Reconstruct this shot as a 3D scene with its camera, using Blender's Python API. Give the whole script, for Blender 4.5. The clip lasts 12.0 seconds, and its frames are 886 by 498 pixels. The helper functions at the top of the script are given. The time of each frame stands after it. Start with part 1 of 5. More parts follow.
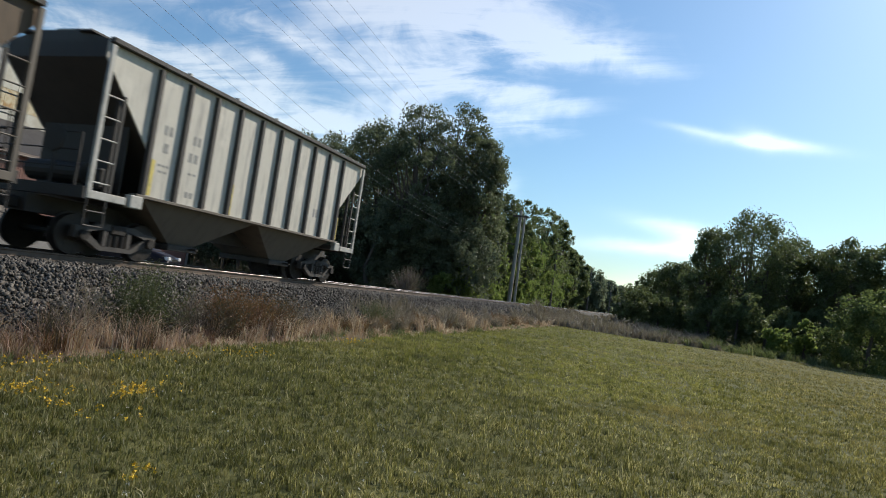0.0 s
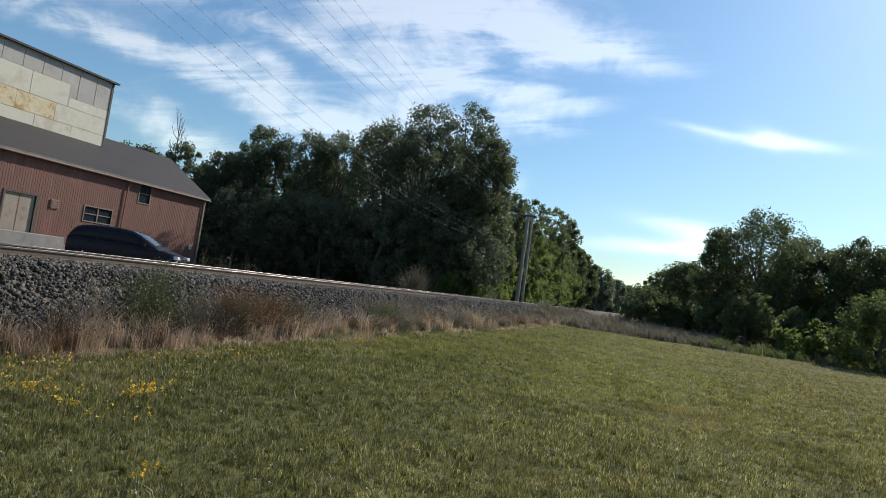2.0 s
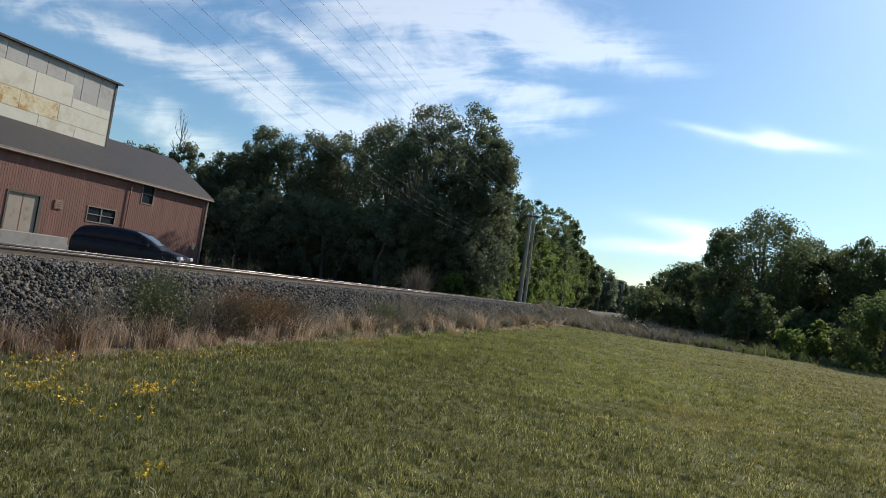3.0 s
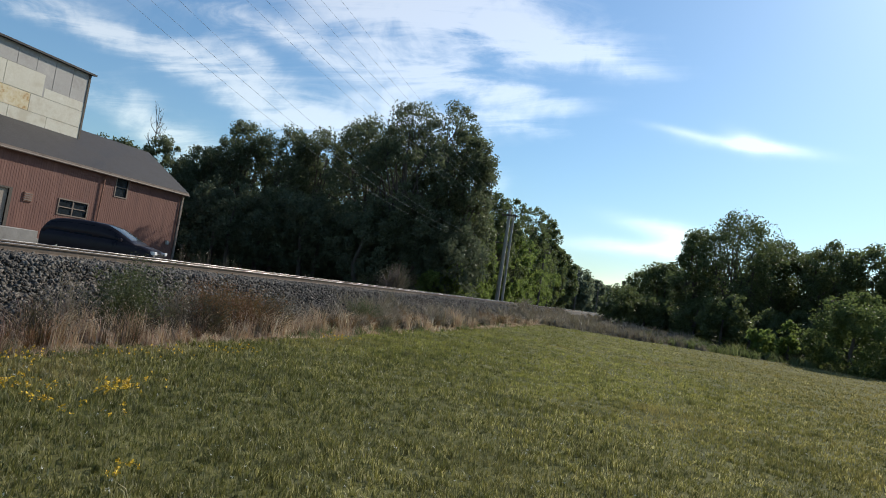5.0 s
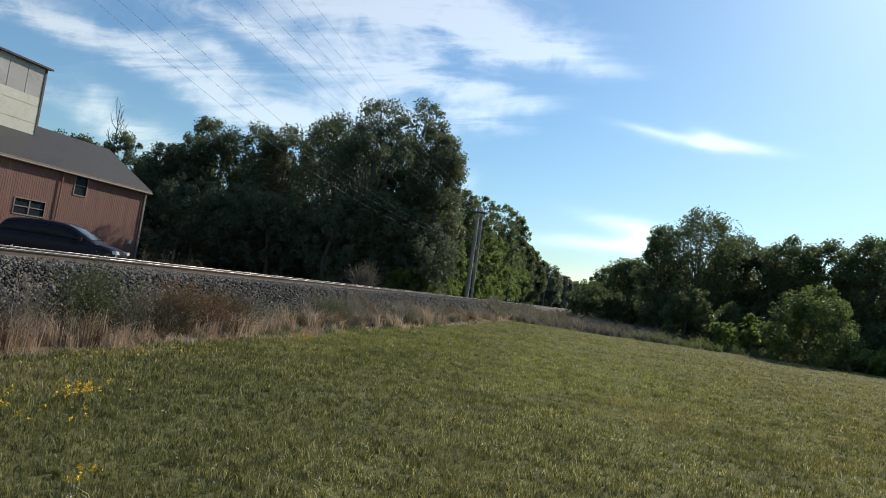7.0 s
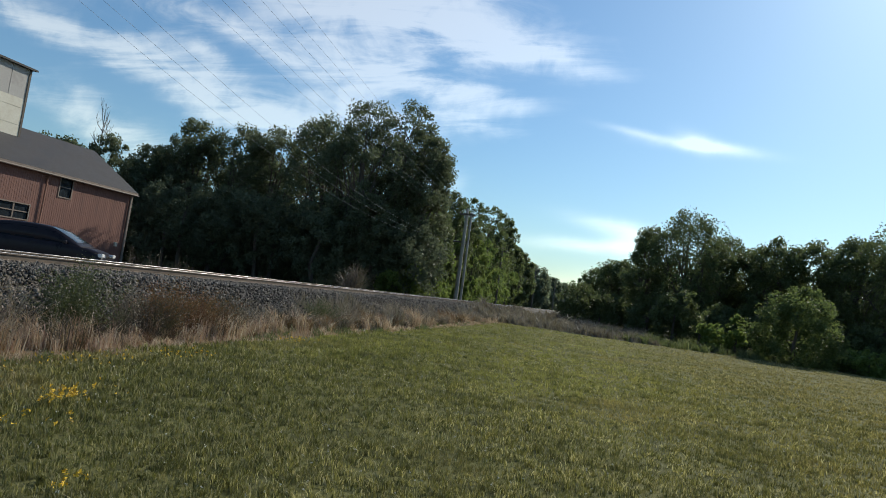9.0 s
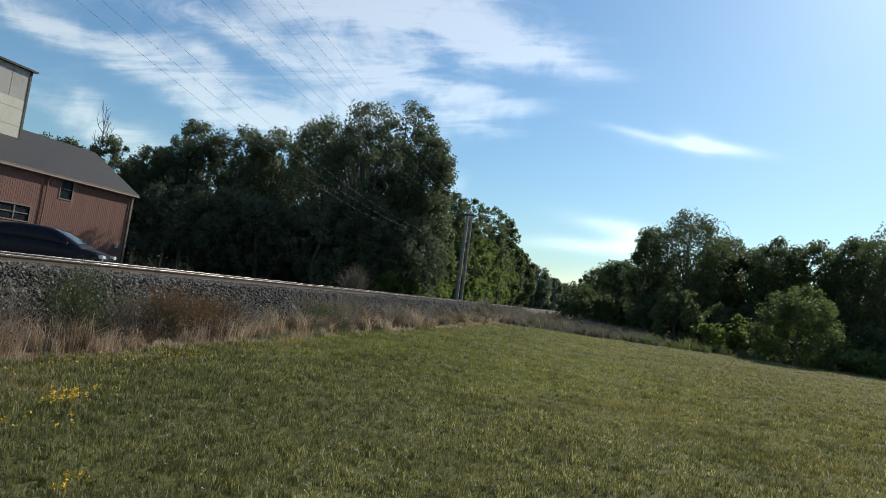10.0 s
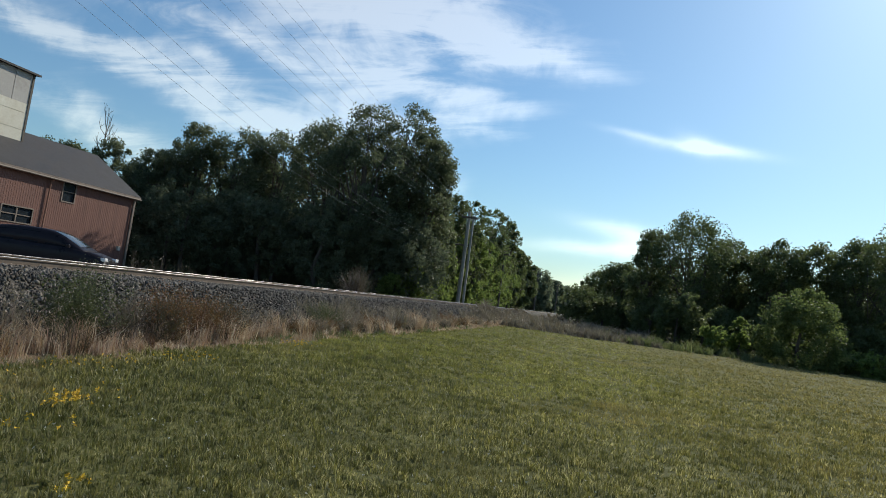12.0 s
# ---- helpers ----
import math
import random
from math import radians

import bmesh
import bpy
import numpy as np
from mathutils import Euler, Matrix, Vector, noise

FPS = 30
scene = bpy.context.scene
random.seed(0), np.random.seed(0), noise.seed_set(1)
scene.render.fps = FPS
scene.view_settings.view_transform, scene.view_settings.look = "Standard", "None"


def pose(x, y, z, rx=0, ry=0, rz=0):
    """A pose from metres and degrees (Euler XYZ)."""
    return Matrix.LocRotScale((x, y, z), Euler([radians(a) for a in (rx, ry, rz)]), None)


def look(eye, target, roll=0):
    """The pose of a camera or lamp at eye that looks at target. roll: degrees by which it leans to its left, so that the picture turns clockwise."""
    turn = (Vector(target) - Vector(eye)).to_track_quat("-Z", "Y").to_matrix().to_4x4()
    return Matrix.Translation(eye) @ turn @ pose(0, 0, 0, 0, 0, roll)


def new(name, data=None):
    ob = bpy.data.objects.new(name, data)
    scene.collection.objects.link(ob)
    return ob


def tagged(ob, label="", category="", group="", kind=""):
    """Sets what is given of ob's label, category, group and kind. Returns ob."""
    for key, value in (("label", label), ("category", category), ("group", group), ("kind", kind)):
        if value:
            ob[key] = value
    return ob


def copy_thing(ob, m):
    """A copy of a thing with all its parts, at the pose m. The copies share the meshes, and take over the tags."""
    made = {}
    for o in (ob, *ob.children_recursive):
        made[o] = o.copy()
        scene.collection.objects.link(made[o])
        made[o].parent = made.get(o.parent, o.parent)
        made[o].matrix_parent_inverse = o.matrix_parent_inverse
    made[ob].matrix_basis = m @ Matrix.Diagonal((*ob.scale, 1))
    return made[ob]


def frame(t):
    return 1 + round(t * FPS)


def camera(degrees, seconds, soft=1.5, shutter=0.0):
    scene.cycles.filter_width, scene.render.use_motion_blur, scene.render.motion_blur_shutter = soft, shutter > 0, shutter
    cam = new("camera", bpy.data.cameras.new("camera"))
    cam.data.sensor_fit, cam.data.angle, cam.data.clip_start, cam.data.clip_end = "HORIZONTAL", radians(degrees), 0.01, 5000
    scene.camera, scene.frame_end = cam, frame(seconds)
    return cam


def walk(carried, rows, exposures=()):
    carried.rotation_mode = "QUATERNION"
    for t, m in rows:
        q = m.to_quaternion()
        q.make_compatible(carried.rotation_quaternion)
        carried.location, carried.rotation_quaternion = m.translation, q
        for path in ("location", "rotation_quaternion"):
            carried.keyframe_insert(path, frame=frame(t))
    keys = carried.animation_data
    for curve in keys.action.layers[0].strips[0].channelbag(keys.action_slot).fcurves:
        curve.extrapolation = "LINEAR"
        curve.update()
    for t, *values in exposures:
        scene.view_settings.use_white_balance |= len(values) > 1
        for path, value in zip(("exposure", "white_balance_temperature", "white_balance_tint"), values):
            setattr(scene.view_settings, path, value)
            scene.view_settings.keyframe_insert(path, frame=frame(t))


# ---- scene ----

# World: the track runs along +y at x = TRACK, the lawn lies at z = 0, the eye stands at the origin.
TRACK, RAIL_TOP = -12.32, 1.16
cam = camera(71.4, 12.0, soft=0.92, shutter=0.13)
PATH = [
    (0.0, pose(0, 0, 1.6, 93.558, -8.296, 19.698)),
    (0.5, pose(0, 0, 1.6, 93.527, -8.357, 19.771)),
    (1.0, pose(0, 0, 1.6, 93.457, -8.324, 19.926)),
    (1.5, pose(0, 0, 1.6, 93.426, -8.310, 20.178)),
    (2.0, pose(0, 0, 1.6, 93.427, -8.316, 20.406)),
    (2.5, pose(0, 0, 1.6, 93.421, -8.347, 20.575)),
    (3.0, pose(0, 0, 1.6, 93.421, -8.342, 20.647)),
    (5.0, pose(0, 0, 1.6, 93.536, -8.883, 18.581)),
    (5.5, pose(0, 0, 1.6, 93.497, -8.764, 18.132)),
    (6.0, pose(0, 0, 1.6, 93.472, -9.293, 17.691)),
    (6.5, pose(0, 0, 1.6, 93.670, -8.450, 16.294)),
    (7.0, pose(0, 0, 1.6, 93.716, -8.307, 15.729)),
    (9.0, pose(0, 0, 1.6, 94.051, -8.128, 14.701)),
    (9.5, pose(0, 0, 1.6, 94.072, -8.095, 14.710)),
    (10.0, pose(0, 0, 1.6, 94.102, -7.993, 14.768)),
    (10.5, pose(0, 0, 1.6, 94.154, -7.980, 14.817)),
    (11.0, pose(0, 0, 1.6, 94.240, -8.008, 14.838)),
    (11.5, pose(0, 0, 1.6, 94.275, -7.924, 14.885)),
    (12.0, pose(0, 0, 1.6, 94.312, -7.982, 14.922)),
]
walk(cam, PATH, exposures=[(0, 0.0, 6500, 9), (3, 0.0, 6500, 9), (5, 0.0, 6500, 9), (7, -0.02, 6500, 7), (9, -0.13, 6450, 6), (12, -0.13, 6450, 6)])

# ---- light ----
SUN_AZ, SUN_EL = 27.0, 36.0
sun_way = Vector((math.sin(radians(SUN_AZ)) * math.cos(radians(SUN_EL)), math.cos(radians(SUN_AZ)) * math.cos(radians(SUN_EL)), math.sin(radians(SUN_EL))))
sun = new("sun", bpy.data.lights.new("sun", "SUN"))
sun.data.energy, sun.data.angle, sun.data.color = 4.8, radians(0.55), (1.0, 0.92, 0.8)
sun.matrix_world = look((0, 0, 60), Vector((0, 0, 60)) - sun_way)


class Nodes:
    """A short way to write node trees."""

    def __init__(self, tree):
        self.tree = tree
        tree.nodes.clear()

    def add(self, kind, ins=None, **props):
        n = self.tree.nodes.new(kind)
        for k, v in props.items():
            setattr(n, k, v)
        for k, v in (ins or {}).items():
            if isinstance(v, bpy.types.NodeSocket):
                self.tree.links.new(v, n.inputs[k])
            else:
                n.inputs[k].default_value = v
        return n

    def math(self, op, a, b=0.0, clamp=False):
        return self.add("ShaderNodeMath", {0: a, 1: b}, operation=op, use_clamp=clamp).outputs[0]

    def vmath(self, op, a, b=(0, 0, 0)):
        n = self.add("ShaderNodeVectorMath", {0: a, 1: b}, operation=op)
        return n.outputs["Value"] if op == "DOT_PRODUCT" else n.outputs[0]

    def noise(self, vector, scale, detail=4.0, rough=0.55, distortion=0.0):
        return self.add("ShaderNodeTexNoise", {"Vector": vector, "Scale": scale, "Detail": detail, "Roughness": rough, "Distortion": distortion}).outputs["Fac"]

    def ramp(self, fac, lo, hi, a=0.0, b=1.0):
        return self.add("ShaderNodeMapRange", {"Value": fac, "From Min": lo, "From Max": hi, "To Min": a, "To Max": b}, interpolation_type="SMOOTHSTEP").outputs[0]

    def mix(self, fac, a, b, blend="MIX"):
        n = self.add("ShaderNodeMix", {0: fac}, data_type="RGBA", blend_type=blend)
        for i, v in ((6, a), (7, b)):
            if isinstance(v, bpy.types.NodeSocket):
                self.tree.links.new(v, n.inputs[i])
            else:
                n.inputs[i].default_value = (*v[:3], 1)
        return n.outputs[2]


# Cloud banks seen to the north-west: heading and height on a plane one unit off, half length, half height, tilt, weight
SKY_FACE = pose(0, 0, 0, 93.42, -8.34, 20.65)
BANKS = [
    (-0.46, 0.322, 0.34, 0.030, -24, 0.85), (-0.66, 0.385, 0.18, 0.022, -17, 0.45), (-0.43, 0.195, 0.17, 0.040, -27, 1.0),
    (-0.20, 0.215, 0.20, 0.042, -28, 0.95), (-0.268, 0.292, 0.035, 0.012, -32, 0.8), (-0.24, 0.335, 0.15, 0.018, -19, 0.75),
    (-0.02, 0.320, 0.23, 0.062, -25, 0.85), (0.06, 0.375, 0.22, 0.050, -16, 0.8), (0.24, 0.312, 0.15, 0.021, -9, 0.7),
    (0.14, 0.250, 0.13, 0.019, -6, 0.7), (0.13, 0.200, 0.06, 0.014, -4, 0.5), (-0.10, 0.500, 0.45, 0.070, -20, 0.8),
    (-0.70, 0.520, 0.40, 0.060, -22, 0.8), (0.10, 0.105, 0.05, 0.030, -20, 0.5), (-0.02, 0.205, 0.14, 0.045, -24, 0.8), (0.02, 0.265, 0.16, 0.030, -18, 0.55)]
WISPS = [
    (0.555, 0.170, 0.085, 0.0095, -6, 1.15), (0.535, 0.178, 0.032, 0.015, -20, 0.9), (0.435, 0.190, 0.055, 0.006, -11, 0.6),
    (0.395, 0.035, 0.070, 0.012, -11, 0.8), (0.345, 0.004, 0.100, 0.010, -3, 0.85), (0.420, 0.010, 0.040, 0.024, -8, 0.8), (0.300, -0.060, 0.120, 0.018, 8, 0.4)]


def make_world():
    world = bpy.data.worlds.new("sky")
    scene.world = world
    world.use_nodes = True
    n = Nodes(world.node_tree)
    sky = n.add("ShaderNodeTexSky", sky_type="NISHITA", sun_disc=False, sun_elevation=radians(SUN_EL), sun_rotation=radians(SUN_AZ), altitude=100.0, air_density=1.3, dust_density=0.6, ozone_density=3.0)
    way = n.add("ShaderNodeTexCoord").outputs["Generated"]
    x, y, z = n.add("ShaderNodeSeparateXYZ", {0: way}).outputs
    # thin streaks over the rest of the sky
    low = n.math("MAXIMUM", z, 0.03)
    flat = n.add("ShaderNodeCombineXYZ", {0: n.math("DIVIDE", x, low), 1: n.math("DIVIDE", y, low), 2: 0.0}).outputs[0]
    turned = n.add("ShaderNodeMapping", {"Vector": flat, "Rotation": (0, 0, radians(35)), "Scale": (1.0, 0.33, 1.0)}).outputs[0]
    elsewhere = n.math("MULTIPLY", n.ramp(n.noise(turned, 0.7, 6.0, 0.6, 0.9), 0.5, 0.75), 0.7)
    # the banks to the north-west
    right, up, ahead = (tuple(SKY_FACE.to_3x3() @ Vector(k)) for k in ((1, 0, 0), (0, 1, 0), (0, 0, -1)))
    depth = n.vmath("DOT_PRODUCT", way, ahead)
    safe = n.math("MAXIMUM", depth, 0.15)
    u = n.math("DIVIDE", n.vmath("DOT_PRODUCT", way, right), safe)
    v = n.math("DIVIDE", n.vmath("DOT_PRODUCT", way, up), safe)
    plane = n.add("ShaderNodeCombineXYZ", {0: u, 1: v, 2: 0.0}).outputs[0]
    bend = n.math("MULTIPLY", n.math("SUBTRACT", n.noise(plane, 4.0, 4.0, 0.6), 0.5), 0.09)
    bend_fine = n.math("MULTIPLY", n.math("SUBTRACT", n.noise(plane, 14.0, 5.0, 0.65), 0.5), 0.03)
    v_bent = n.math("ADD", v, n.math("ADD", bend, bend_fine))

    def heap(rows, vv):
        total = None
        for cu, cv, long, high, tilt, weight in rows:
            ca, sa = math.cos(radians(tilt)), math.sin(radians(tilt))
            du, dv = n.math("SUBTRACT", u, cu), n.math("SUBTRACT", vv, cv)
            a = n.math("ADD", n.math("MULTIPLY", du, ca / long), n.math("MULTIPLY", dv, sa / long))
            b = n.math("SUBTRACT", n.math("MULTIPLY", dv, ca / high), n.math("MULTIPLY", du, sa / high))
            rr = n.math("ADD", n.math("MULTIPLY", a, a), n.math("MULTIPLY", b, b))
            g = n.math("MULTIPLY", n.math("EXPONENT", n.math("MULTIPLY", rr, -1.0)), weight)
            total = g if total is None else n.math("ADD", total, g)
        return total

    comb = n.add("ShaderNodeMapping", {"Vector": plane, "Rotation": (0, 0, radians(22)), "Scale": (2.0, 11.0, 1.0)}).outputs[0]
    streak = n.noise(comb, 1.6, 8.0, 0.62, 0.7)
    tuft = n.noise(plane, 9.0, 7.0, 0.6, 0.6)
    grain = n.math("ADD", n.math("MULTIPLY", n.ramp(streak, 0.3, 0.7), 1.1), n.math("MULTIPLY", n.ramp(tuft, 0.25, 0.75), 0.75))
    bank = n.math("MULTIPLY", n.ramp(n.math("MULTIPLY", heap(BANKS, v_bent), grain), 0.14, 1.3), 0.92)
    hair = n.add("ShaderNodeMapping", {"Vector": plane, "Rotation": (0, 0, radians(9)), "Scale": (4.0, 20.0, 1.0)}).outputs[0]
    v_soft = n.math("ADD", v, n.math("MULTIPLY", n.math("ADD", bend, bend_fine), 0.25))
    wisp = n.math("MULTIPLY", heap(WISPS, v_soft), n.math("ADD", 0.35, n.math("MULTIPLY", n.noise(hair, 2.0, 5.0, 0.6, 0.4), 1.1)), clamp=True)
    here = n.ramp(depth, 0.35, 0.6)
    cloud = n.math("ADD", n.math("MULTIPLY", n.math("MAXIMUM", bank, wisp), here), n.math("MULTIPLY", elsewhere, n.math("SUBTRACT", 1.0, here)))
    cloud = n.math("MULTIPLY", cloud, n.ramp(z, 0.0, 0.05))
    clear = n.mix(1.0, sky.outputs[0], (0.78, 0.97, 1.10), "MULTIPLY")
    colour = n.mix(cloud, clear, (4.5, 3.8, 2.7), "ADD")
    back = n.add("ShaderNodeBackground", {"Color": colour, "Strength": 0.112})
    n.add("ShaderNodeOutputWorld", {"Surface": back.outputs[0]})


make_world()

# ---- materials ----
def finish(m, n, shader):
    n.add("ShaderNodeOutputMaterial", {"Surface": shader})
    return m


def surface(name, base, dark=None, light=None, rough=0.7, metal=0.0, scale=3.0, grain=40.0, bump=0.15, spread=0.5, each=0.0, stretch=(1, 1, 1), bump_dist=0.02, specular=0.5):
    """Base colour broken up at two scales, with fine relief. each: change from piece to piece."""
    m = bpy.data.materials.new(name)
    m.use_nodes = True
    n = Nodes(m.node_tree)
    co = n.add("ShaderNodeMapping", {"Vector": n.add("ShaderNodeTexCoord").outputs["Object"], "Scale": stretch}).outputs[0]
    coarse, fine = n.noise(co, scale, 5.0, 0.6), n.noise(co, grain, 3.0, 0.6)
    dark = dark or [c * 0.6 for c in base]
    light = light or [min(1, c * 1.25) for c in base]
    col = n.mix(n.ramp(coarse, 0.5 - spread * 0.4, 0.5), dark, base)
    col = n.mix(n.ramp(coarse, 0.52, 0.52 + spread * 0.45), col, light)
    col = n.mix(n.ramp(fine, 0.35, 0.75, 0.0, 0.35), col, dark)
    if each:
        rnd = n.add("ShaderNodeObjectInfo").outputs["Random"]
        col = n.mix(n.math("MULTIPLY", rnd, each), col, dark)
    b = n.add("ShaderNodeBump", {"Height": n.math("ADD", fine, n.math("MULTIPLY", coarse, 0.5)), "Strength": bump, "Distance": bump_dist})
    s = n.add("ShaderNodeBsdfPrincipled", {"Base Color": col, "Roughness": n.ramp(coarse, 0.2, 0.8, max(0.02, rough - 0.1), min(1, rough + 0.1)), "Metallic": metal, "Specular IOR Level": specular, "Normal": b.outputs[0]})
    return finish(m, n, s.outputs[0])


def foliage(name, a, b, c, through_light=0.45, gloss=0.35, patch=0.25, brown=None, brown_amount=0.0, glow=(0.16, 0.22, 0.03), rough=0.55):
    """Leaves or blades: three greens shared out leaf by leaf, light passing through."""
    m = bpy.data.materials.new(name)
    m.use_nodes = True
    n = Nodes(m.node_tree)
    rnd = n.add("ShaderNodeNewGeometry").outputs["Random Per Island"]
    place = n.add("ShaderNodeTexCoord").outputs["Object"]
    big = n.noise(place, patch, 3.0, 0.6)
    col = n.mix(n.ramp(rnd, 0.0, 0.55), a, b)
    col = n.mix(n.ramp(rnd, 0.6, 1.0), col, c)
    col = n.mix(n.ramp(big, 0.35, 0.65, 0.0, 0.6), col, a)
    if brown:
        big2 = n.noise(place, patch * 2.3, 4.0, 0.65)
        pick = n.math("MULTIPLY", n.ramp(n.math("ADD", n.math("MULTIPLY", rnd, 0.35), big2), 0.60, 0.86), brown_amount, clamp=True)
        col = n.mix(pick, col, brown)
    front = n.add("ShaderNodeBsdfPrincipled", {"Base Color": col, "Roughness": rough, "Specular IOR Level": gloss})
    rear = n.add("ShaderNodeBsdfTranslucent", {"Color": n.mix(0.5, col, glow, "ADD") if not brown else n.mix(1.0, col, (1.25, 1.2, 0.9), "MULTIPLY")})
    s = n.add("ShaderNodeMixShader", {0: through_light, 1: front.outputs[0], 2: rear.outputs[0]})
    return finish(m, n, s.outputs[0])


def glass(name, tint=(0.02, 0.025, 0.03), rough=0.05, specular=0.5):
    m = bpy.data.materials.new(name)
    m.use_nodes = True
    n = Nodes(m.node_tree)
    co = n.add("ShaderNodeTexCoord").outputs["Object"]
    dust = n.noise(co, 6.0, 4.0, 0.6)
    s = n.add("ShaderNodeBsdfPrincipled", {"Base Color": n.mix(n.ramp(dust, 0.4, 0.8, 0.0, 0.5), tint, [c * 2.5 for c in tint]), "Roughness": n.ramp(dust, 0.3, 0.8, rough, rough + 0.12), "IOR": 1.5, "Specular IOR Level": specular})
    return finish(m, n, s.outputs[0])


def ground_material():
    """Mown lawn, straw by the bank, gravel beyond the track, brown earth under the woods."""
    m = bpy.data.materials.new("ground_soil")
    m.use_nodes = True
    n = Nodes(m.node_tree)
    co = n.add("ShaderNodeTexCoord").outputs["Object"]
    x, y, z = n.add("ShaderNodeSeparateXYZ", {0: co}).outputs
    big, mid, fine = n.noise(co, 0.22, 5.0, 0.6), n.noise(co, 1.7, 5.0, 0.6), n.noise(co, 30.0, 4.0, 0.7)
    lawn = n.mix(n.ramp(mid, 0.35, 0.65), (0.085, 0.085, 0.03), (0.155, 0.147, 0.052))
    lawn = n.mix(n.ramp(big, 0.5, 0.68, 0.0, 0.6), lawn, (0.19, 0.168, 0.06))
    # dark flecks put the shade between grass blades into the soil colour
    lawn = n.mix(n.ramp(fine, 0.4, 0.7, 0.0, 0.4), lawn, (0.03, 0.035, 0.012))
    straw = n.mix(n.ramp(mid, 0.3, 0.7), (0.10, 0.075, 0.045), (0.2, 0.15, 0.09))
    gravel = n.mix(n.ramp(fine, 0.35, 0.7), (0.13, 0.12, 0.11), (0.27, 0.25, 0.23))
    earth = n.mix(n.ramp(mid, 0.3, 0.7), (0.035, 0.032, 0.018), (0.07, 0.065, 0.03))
    edge = n.math("MULTIPLY", n.math("SUBTRACT", mid, 0.5), 1.2)
    col = n.mix(n.ramp(n.math("ADD", x, edge), -7.0, -7.5), lawn, straw)
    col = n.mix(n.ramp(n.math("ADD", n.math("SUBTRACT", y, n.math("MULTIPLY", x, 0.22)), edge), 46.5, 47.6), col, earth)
    col = n.mix(n.math("MULTIPLY", n.ramp(x, -14.5, -15.0), n.ramp(y, 44.0, 40.0)), col, gravel)
    b = n.add("ShaderNodeBump", {"Height": n.math("ADD", fine, mid), "Strength": 0.6, "Distance": 0.03})
    s = n.add("ShaderNodeBsdfPrincipled", {"Base Color": col, "Roughness": 0.95, "Specular IOR Level": 0.15, "Normal": b.outputs[0]})
    return finish(m, n, s.outputs[0])


def lawn_material():
    """Mown grass: light and dark blades, clumps, and wide yellowish or straw-coloured stretches."""
    m = bpy.data.materials.new("lawn_grass")
    m.use_nodes = True
    n = Nodes(m.node_tree)
    rnd = n.add("ShaderNodeNewGeometry").outputs["Random Per Island"]
    co = n.add("ShaderNodeTexCoord").outputs["Object"]
    wide, mid, clump = n.noise(co, 0.16, 3.0, 0.6), n.noise(co, 0.75, 4.0, 0.6), n.noise(co, 4.5, 3.0, 0.6)
    dry = n.noise(n.vmath("ADD", co, (31.0, 17.0, 0.0)), 0.23, 4.0, 0.6)
    x, y, z = n.add("ShaderNodeSeparateXYZ", {0: co}).outputs
    col = n.mix(n.ramp(rnd, 0.15, 0.6), (0.084, 0.085, 0.028), (0.27, 0.25, 0.094))
    col = n.mix(n.ramp(rnd, 0.66, 1.0), col, (0.64, 0.57, 0.36))
    # yellower stretch beyond the middle, dry and brown towards the east, greener by the flowers
    sunny = n.math("MULTIPLY", n.ramp(y, 7.0, 14.0), n.ramp(x, 6.0, -2.0))
    col = n.mix(n.math("MULTIPLY", sunny, n.ramp(wide, 0.35, 0.6, 0.25, 0.7)), col, (0.37, 0.365, 0.115))
    east = n.ramp(n.math("ADD", x, n.math("MULTIPLY", n.math("SUBTRACT", dry, 0.5), 16.0)), -1.0, 8.0)
    col = n.mix(n.math("MULTIPLY", east, 0.36), col, (0.36, 0.27, 0.11))
    col = n.mix(n.math("MULTIPLY", n.ramp(x, -0.5, -4.5), n.ramp(dry, 0.3, 0.7, 0.5, 0.1)), col, (0.085, 0.1, 0.034))
    col = n.mix(n.ramp(dry, 0.55, 0.72, 0.0, 0.5), col, (0.36, 0.28, 0.15))
    col = n.mix(n.ramp(mid, 0.36, 0.56, 0.5, 0.0), col, (0.07, 0.078, 0.03))
    # darker clumps: shade in the gaps between tufts, put into the colour
    col = n.mix(n.ramp(clump, 0.36, 0.52, 0.7, 0.0), col, (0.045, 0.052, 0.02))
    front = n.add("ShaderNodeBsdfPrincipled", {"Base Color": col, "Roughness": 0.5, "Specular IOR Level": 0.3})
    rear = n.add("ShaderNodeBsdfTranslucent", {"Color": n.mix(1.0, col, (1.2, 1.2, 0.8), "MULTIPLY")})
    return finish(m, n, n.add("ShaderNodeMixShader", {0: 0.42, 1: front.outputs[0], 2: rear.outputs[0]}).outputs[0])


GROUND = ground_material()
GRASS = lawn_material()
STRAW = foliage("dry_straw", (0.29, 0.165, 0.125), (0.56, 0.39, 0.3), (0.8, 0.69, 0.56), 0.35, 0.2, 0.6)
WEED = foliage("weed_green", (0.08, 0.095, 0.045), (0.14, 0.15, 0.075), (0.26, 0.25, 0.14), 0.35, 0.2, 0.8)
TWIG = foliage("twig_brown", (0.06, 0.042, 0.038), (0.09, 0.065, 0.057), (0.14, 0.10, 0.085), 0.15, 0.2, 0.8)
WEED_RED = foliage("weed_rust", (0.13, 0.05, 0.032), (0.19, 0.08, 0.052), (0.22, 0.11, 0.07), 0.25, 0.2, 0.8)
WEED_OLIVE = foliage("weed_olive", (0.055, 0.06, 0.035), (0.085, 0.09, 0.05), (0.13, 0.13, 0.08), 0.25, 0.15, 0.8)
